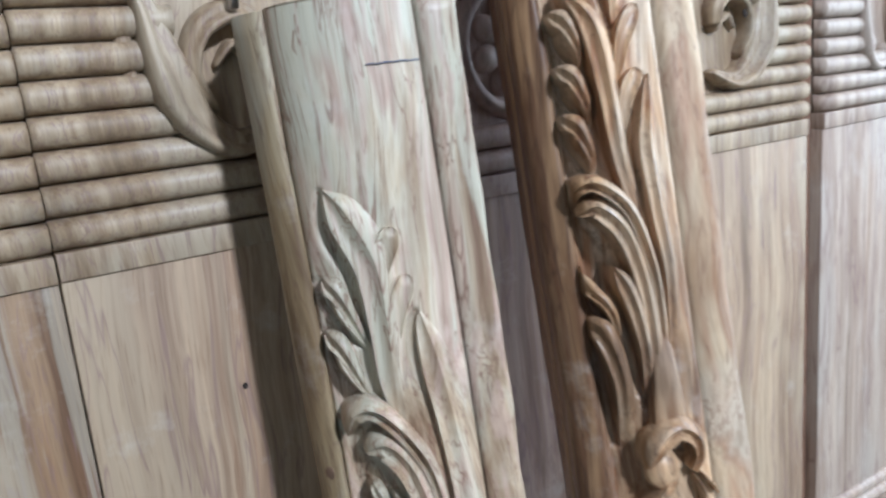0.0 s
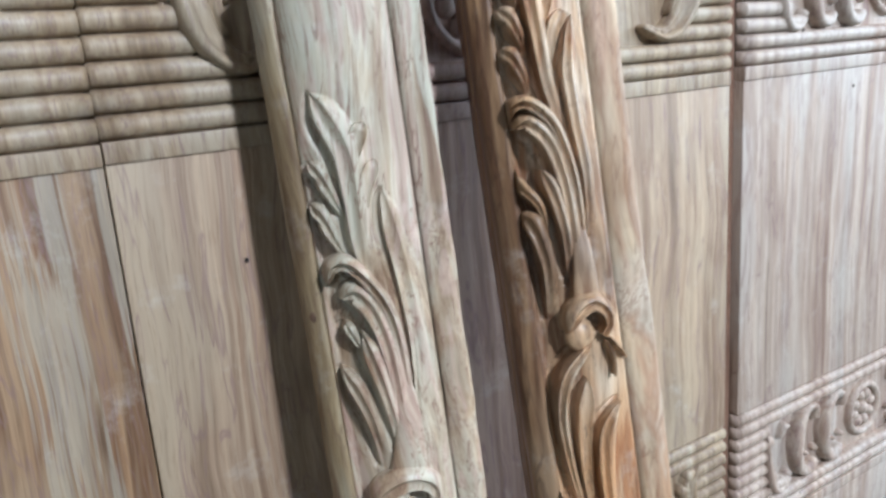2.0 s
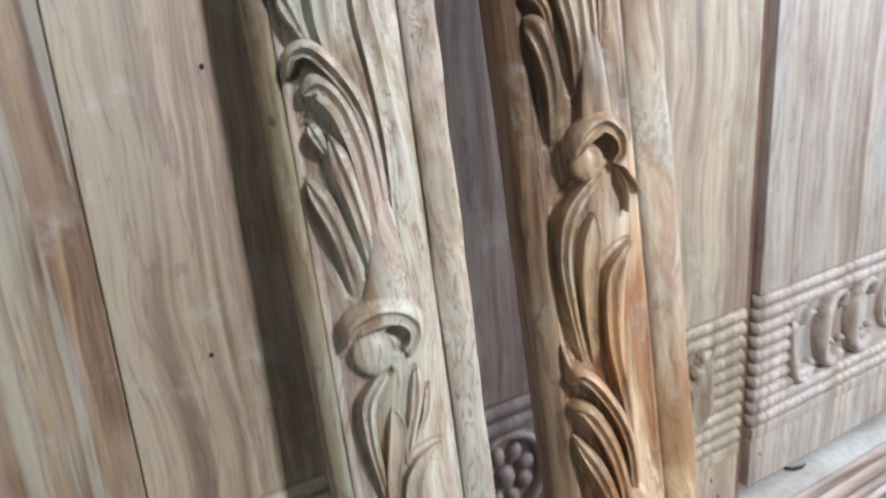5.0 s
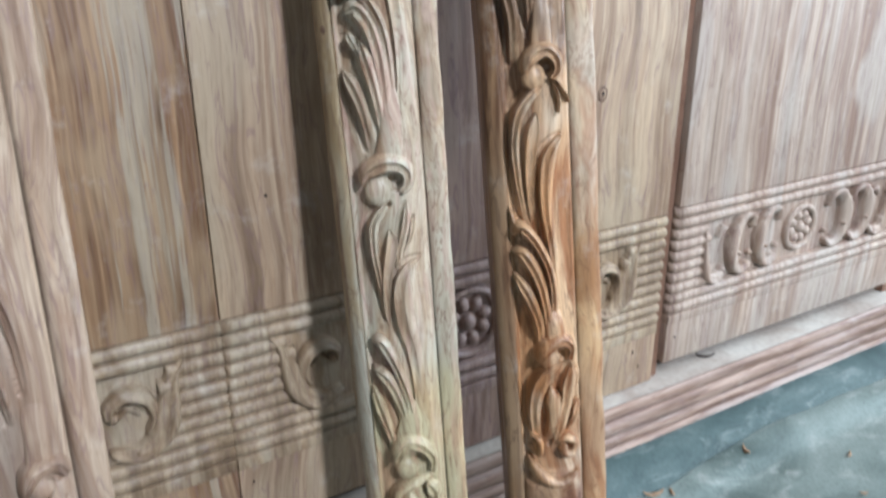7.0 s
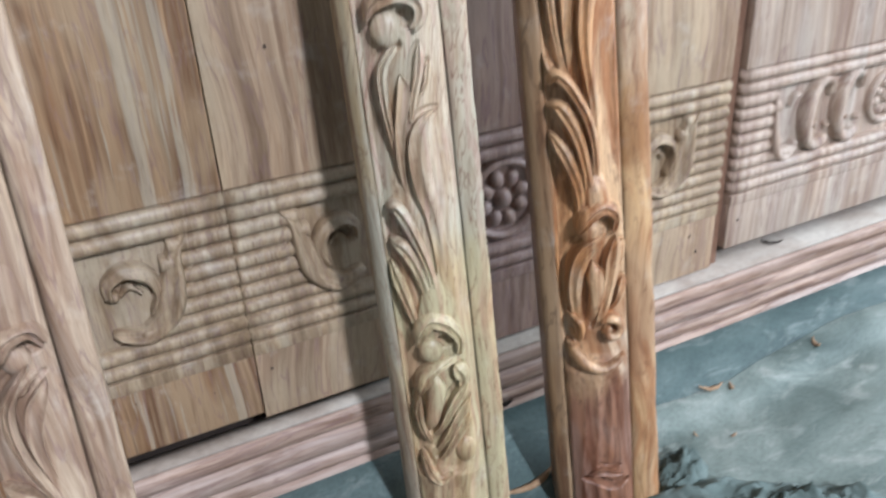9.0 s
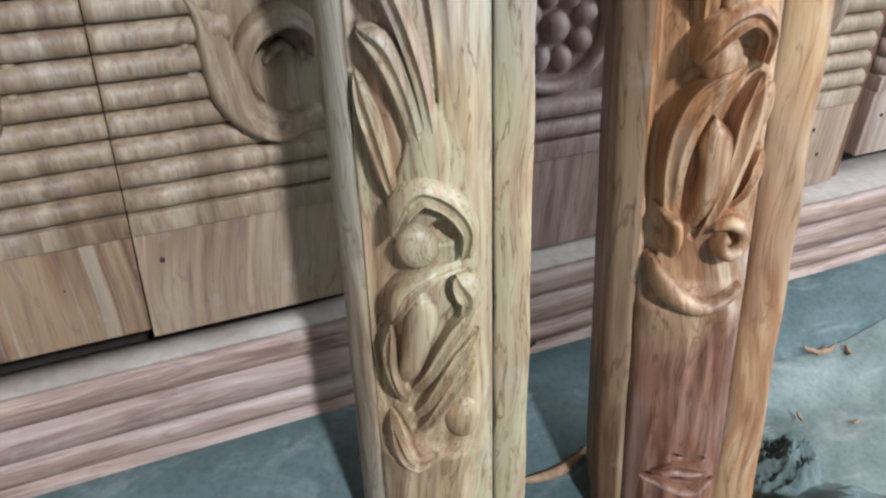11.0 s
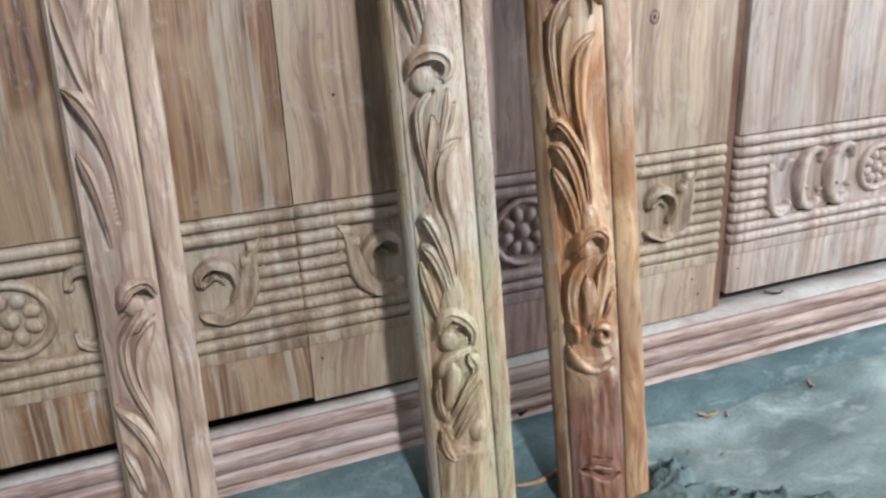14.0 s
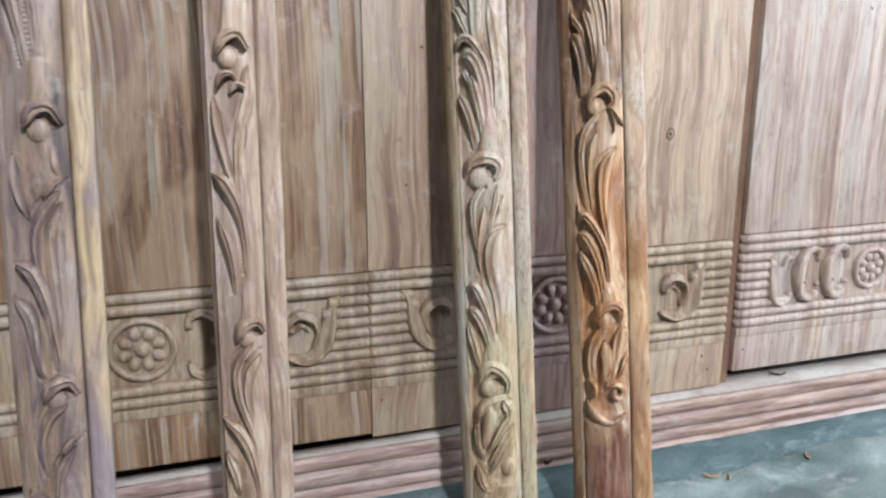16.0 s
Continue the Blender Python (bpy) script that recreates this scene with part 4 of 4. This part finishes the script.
def post_knot(parent, u, v, w, r, mat, label):
    bm = bmesh.new()
    bmesh.ops.create_uvsphere(bm, u_segments=12, v_segments=8, radius=1, matrix=Matrix.Translation((u / 1000, -v / 1000, w / 1000)) @ Matrix.Rotation(radians(35 if u > 0 else -45), 4, "Z") @ Matrix.Diagonal((r / 1000, 0.0004, r * 1.4 / 1000, 1)))
    part("knot", bm, mat, parent, label)


post_knot(pale, -34.0, 5.6, 503, 2.3, M_KNOT, "dark brown knot")
post_knot(amber, 40.5, 7.2, 404, 2.2, M_KNOT, "dark brown knot")
post_knot(rosy, 36.0, 6.0, 372, 2.4, M_KNOT, "dark brown knot")

# ---------------------------------------------------------------- floor dressing


def dust_sheet():
    bm = bmesh.new()
    nx, ny = 130, 120
    x0, x1, y0, y1 = 0.325, 1.55, -0.95, 0.272
    rows = []
    for i in range(nx + 1):
        row = []
        for j in range(ny + 1):
            s, t = i / nx, (j / ny) ** 0.7
            x = x0 + (x1 - x0) * s + (1 - s) ** 8 * 0.03 * noise.noise((t * 5, 7, 1))
            edge = y1 + 0.014 * noise.noise((x * 3, 0.4, 0)) + 0.006 * noise.noise((x * 11, 2, 0))
            y = y0 + (edge - y0) * t
            z = 0.0026 + 0.0035 * abs(noise.noise((x * 5 + y * 3, y * 9, 1))) + 0.003 * abs(noise.noise((x * 14, y * 26, 4))) * (t > 0.5)
            z += 0.0065 * math.exp(-((edge - y - 0.022) / 0.012) ** 2) * (0.5 + noise.noise((x * 6, 3, 8)))
            row.append(bm.verts.new((x, y, ground_z(y) + (max(z, 0.0030) if t < 1 and i else 0.0016))))
        rows.append(row)
    for i in range(nx):
        for j in range(ny):
            bm.faces.new((rows[i][j], rows[i + 1][j], rows[i + 1][j + 1], rows[i][j + 1]))
    ob = part("dust_sheet", bm, M_SHEET)
    tagged(ob, "dusty green ground sheet with wrinkles, laid on the floor", "sheet")


dust_sheet()


def rag(cx, cy, rx, ry, height, seed, turn):
    bm = bmesh.new()
    n, m = 64, 96
    rows = []
    for i in range(n + 1):
        r = i / n
        row = []
        for k in range(m):
            a = 2 * math.pi * k / m
            e = 1 + 0.28 * noise.noise((math.cos(a) * 1.6 + seed, math.sin(a) * 1.6, seed)) + 0.1 * noise.noise((math.cos(a) * 5, math.sin(a) * 5 + seed, 2))
            px, py = math.cos(a) * rx * r * e, math.sin(a) * ry * r * e
            x = cx + px * math.cos(turn) - py * math.sin(turn)
            y = cy + px * math.sin(turn) + py * math.cos(turn)
            qx, qy = px / rx, py / ry
            f1 = 1 - abs(noise.noise((qx * 1.3 + seed, qy * 0.9 + qx * 0.8, seed))) * 2.6
            f2 = 1 - abs(noise.noise((qx * 3.1 + qy, qy * 2.2 + seed, 5))) * 2.4
            f3 = 1 - abs(noise.noise((qx * 5.5 - qy * 2 + 2 * f1, qy * 4.5 + seed + f2, 9))) * 3.0
            z = height * (1 - r ** 3) * (0.16 + 0.55 * max(f1, 0) ** 1.4 + 0.34 * max(f2, 0) ** 1.6 + 0.16 * max(f3, 0) ** 1.5) + 0.0075
            row.append(bm.verts.new((x, y, ground_z(y) + (z if r < 0.985 else 0.0065))))
        rows.append(row)
    for i in range(n):
        for k in range(m):
            bm.faces.new((rows[i][k], rows[i][(k + 1) % m], rows[i + 1][(k + 1) % m], rows[i + 1][k])) if i else None
    bm.faces.new(rows[1])
    for v in rows[0]:
        bm.verts.remove(v)
    bmesh.ops.recalc_face_normals(bm, faces=bm.faces[:])
    return part("rag", bm, M_CLOTH)


tagged(rag(0.412, 0.112, 0.105, 0.050, 0.034, 3.1, -0.55), "crumpled dark green cloth heaped at a post's foot", "cloth")
tagged(rag(0.386, 0.193, 0.026, 0.022, 0.024, 2.3, 0.4), "dark green cloth bunched behind a post's foot", "cloth")
tagged(rag(0.245, 0.158, 0.100, 0.026, 0.010, 5.7, -0.22), "flat fold of dark green cloth on the floor", "cloth")


def shaving(x, y, z, length, width, curl, turn, mat):
    """A curled wood shaving lying on its support."""
    bm = bmesh.new()
    n = 14
    rows = []
    for i in range(n + 1):
        s = i / n - 0.5
        w = width * (1 - (2 * s) ** 2 * 0.75)
        lift = 0.0012 + curl * (2 * s) ** 2 + 0.15 * curl * math.sin(s * 19)
        c, d = math.cos(turn), math.sin(turn)
        bend = 0.22 * length * s * s * 2
        rows.append([bm.verts.new((x + (s * length) * c - (bend + k) * d, y + (s * length) * d + (bend + k) * c, z + lift + h)) for k, h in ((-w / 2, 0), (0, 0.35 * width), (w / 2, 0.1 * width), (0, -0.0008))])
    for a, b in zip(rows, rows[1:]):
        for k in range(4):
            bm.faces.new((a[k], a[(k + 1) % 4], b[(k + 1) % 4], b[k]))
    bm.faces.new(rows[0])
    bm.faces.new(rows[-1])
    bmesh.ops.recalc_face_normals(bm, faces=bm.faces[:])
    if z < 0.05:
        for v in bm.verts:
            v.co.z += ground_z(y)
    return tagged(part("wood_shaving", bm, mat), "small curled brown wood shaving lying on the dusty sheet", "shaving", "shavings on the floor")


G = 0.0055
shaving(0.484, 0.258, G, 0.024, 0.006, 0.003, -0.3, M_CHIP)
shaving(0.505, 0.252, G, 0.010, 0.005, 0.003, 1.1, M_CHIP)
shaving(0.630, 0.258, G, 0.013, 0.007, 0.005, 1.3, M_CHIP)
shaving(0.432, 0.222, G, 0.008, 0.003, 0.002, 1.2, M_CHIP)
shaving(0.462, 0.205, G, 0.006, 0.003, 0.001, 0.2, M_CHIP)
shaving(0.268, 0.245, 0.001, 0.055, 0.008, 0.001, 0.12, M_CHIP)
shaving(0.283, 0.322, 0.001, 0.020, 0.008, 0.004, -0.6, M_NEAR_BLACK)
shaving(0.740, 0.200, G, 0.012, 0.004, 0.001, 0.4, M_CHIP)
shaving(0.690, 0.150, G, 0.009, 0.004, 0.001, -0.5, M_CHIP)
shaving(0.585, 0.090, G, 0.008, 0.003, 0.001, 0.9, M_CHIP)
tagged(shaving(0.643, 0.343, 0.080, 0.024, 0.005, 0.002, -0.5, M_NEAR_BLACK), "dark splinter lying on the rail under the panels", "splinter")

# steel screw standing out of the upper band
bm = bmesh.new()
bmesh.ops.create_cone(bm, segments=12, radius1=0.0022, radius2=0.0022, depth=0.026, cap_ends=True, matrix=Matrix.Translation((0.1505, FACE - 0.009, 0.691)) @ Matrix.Rotation(radians(12), 4, "X"))
screw = tagged(part("screw", bm, M_STEEL), "bright steel screw in the panel above a post", "screw")
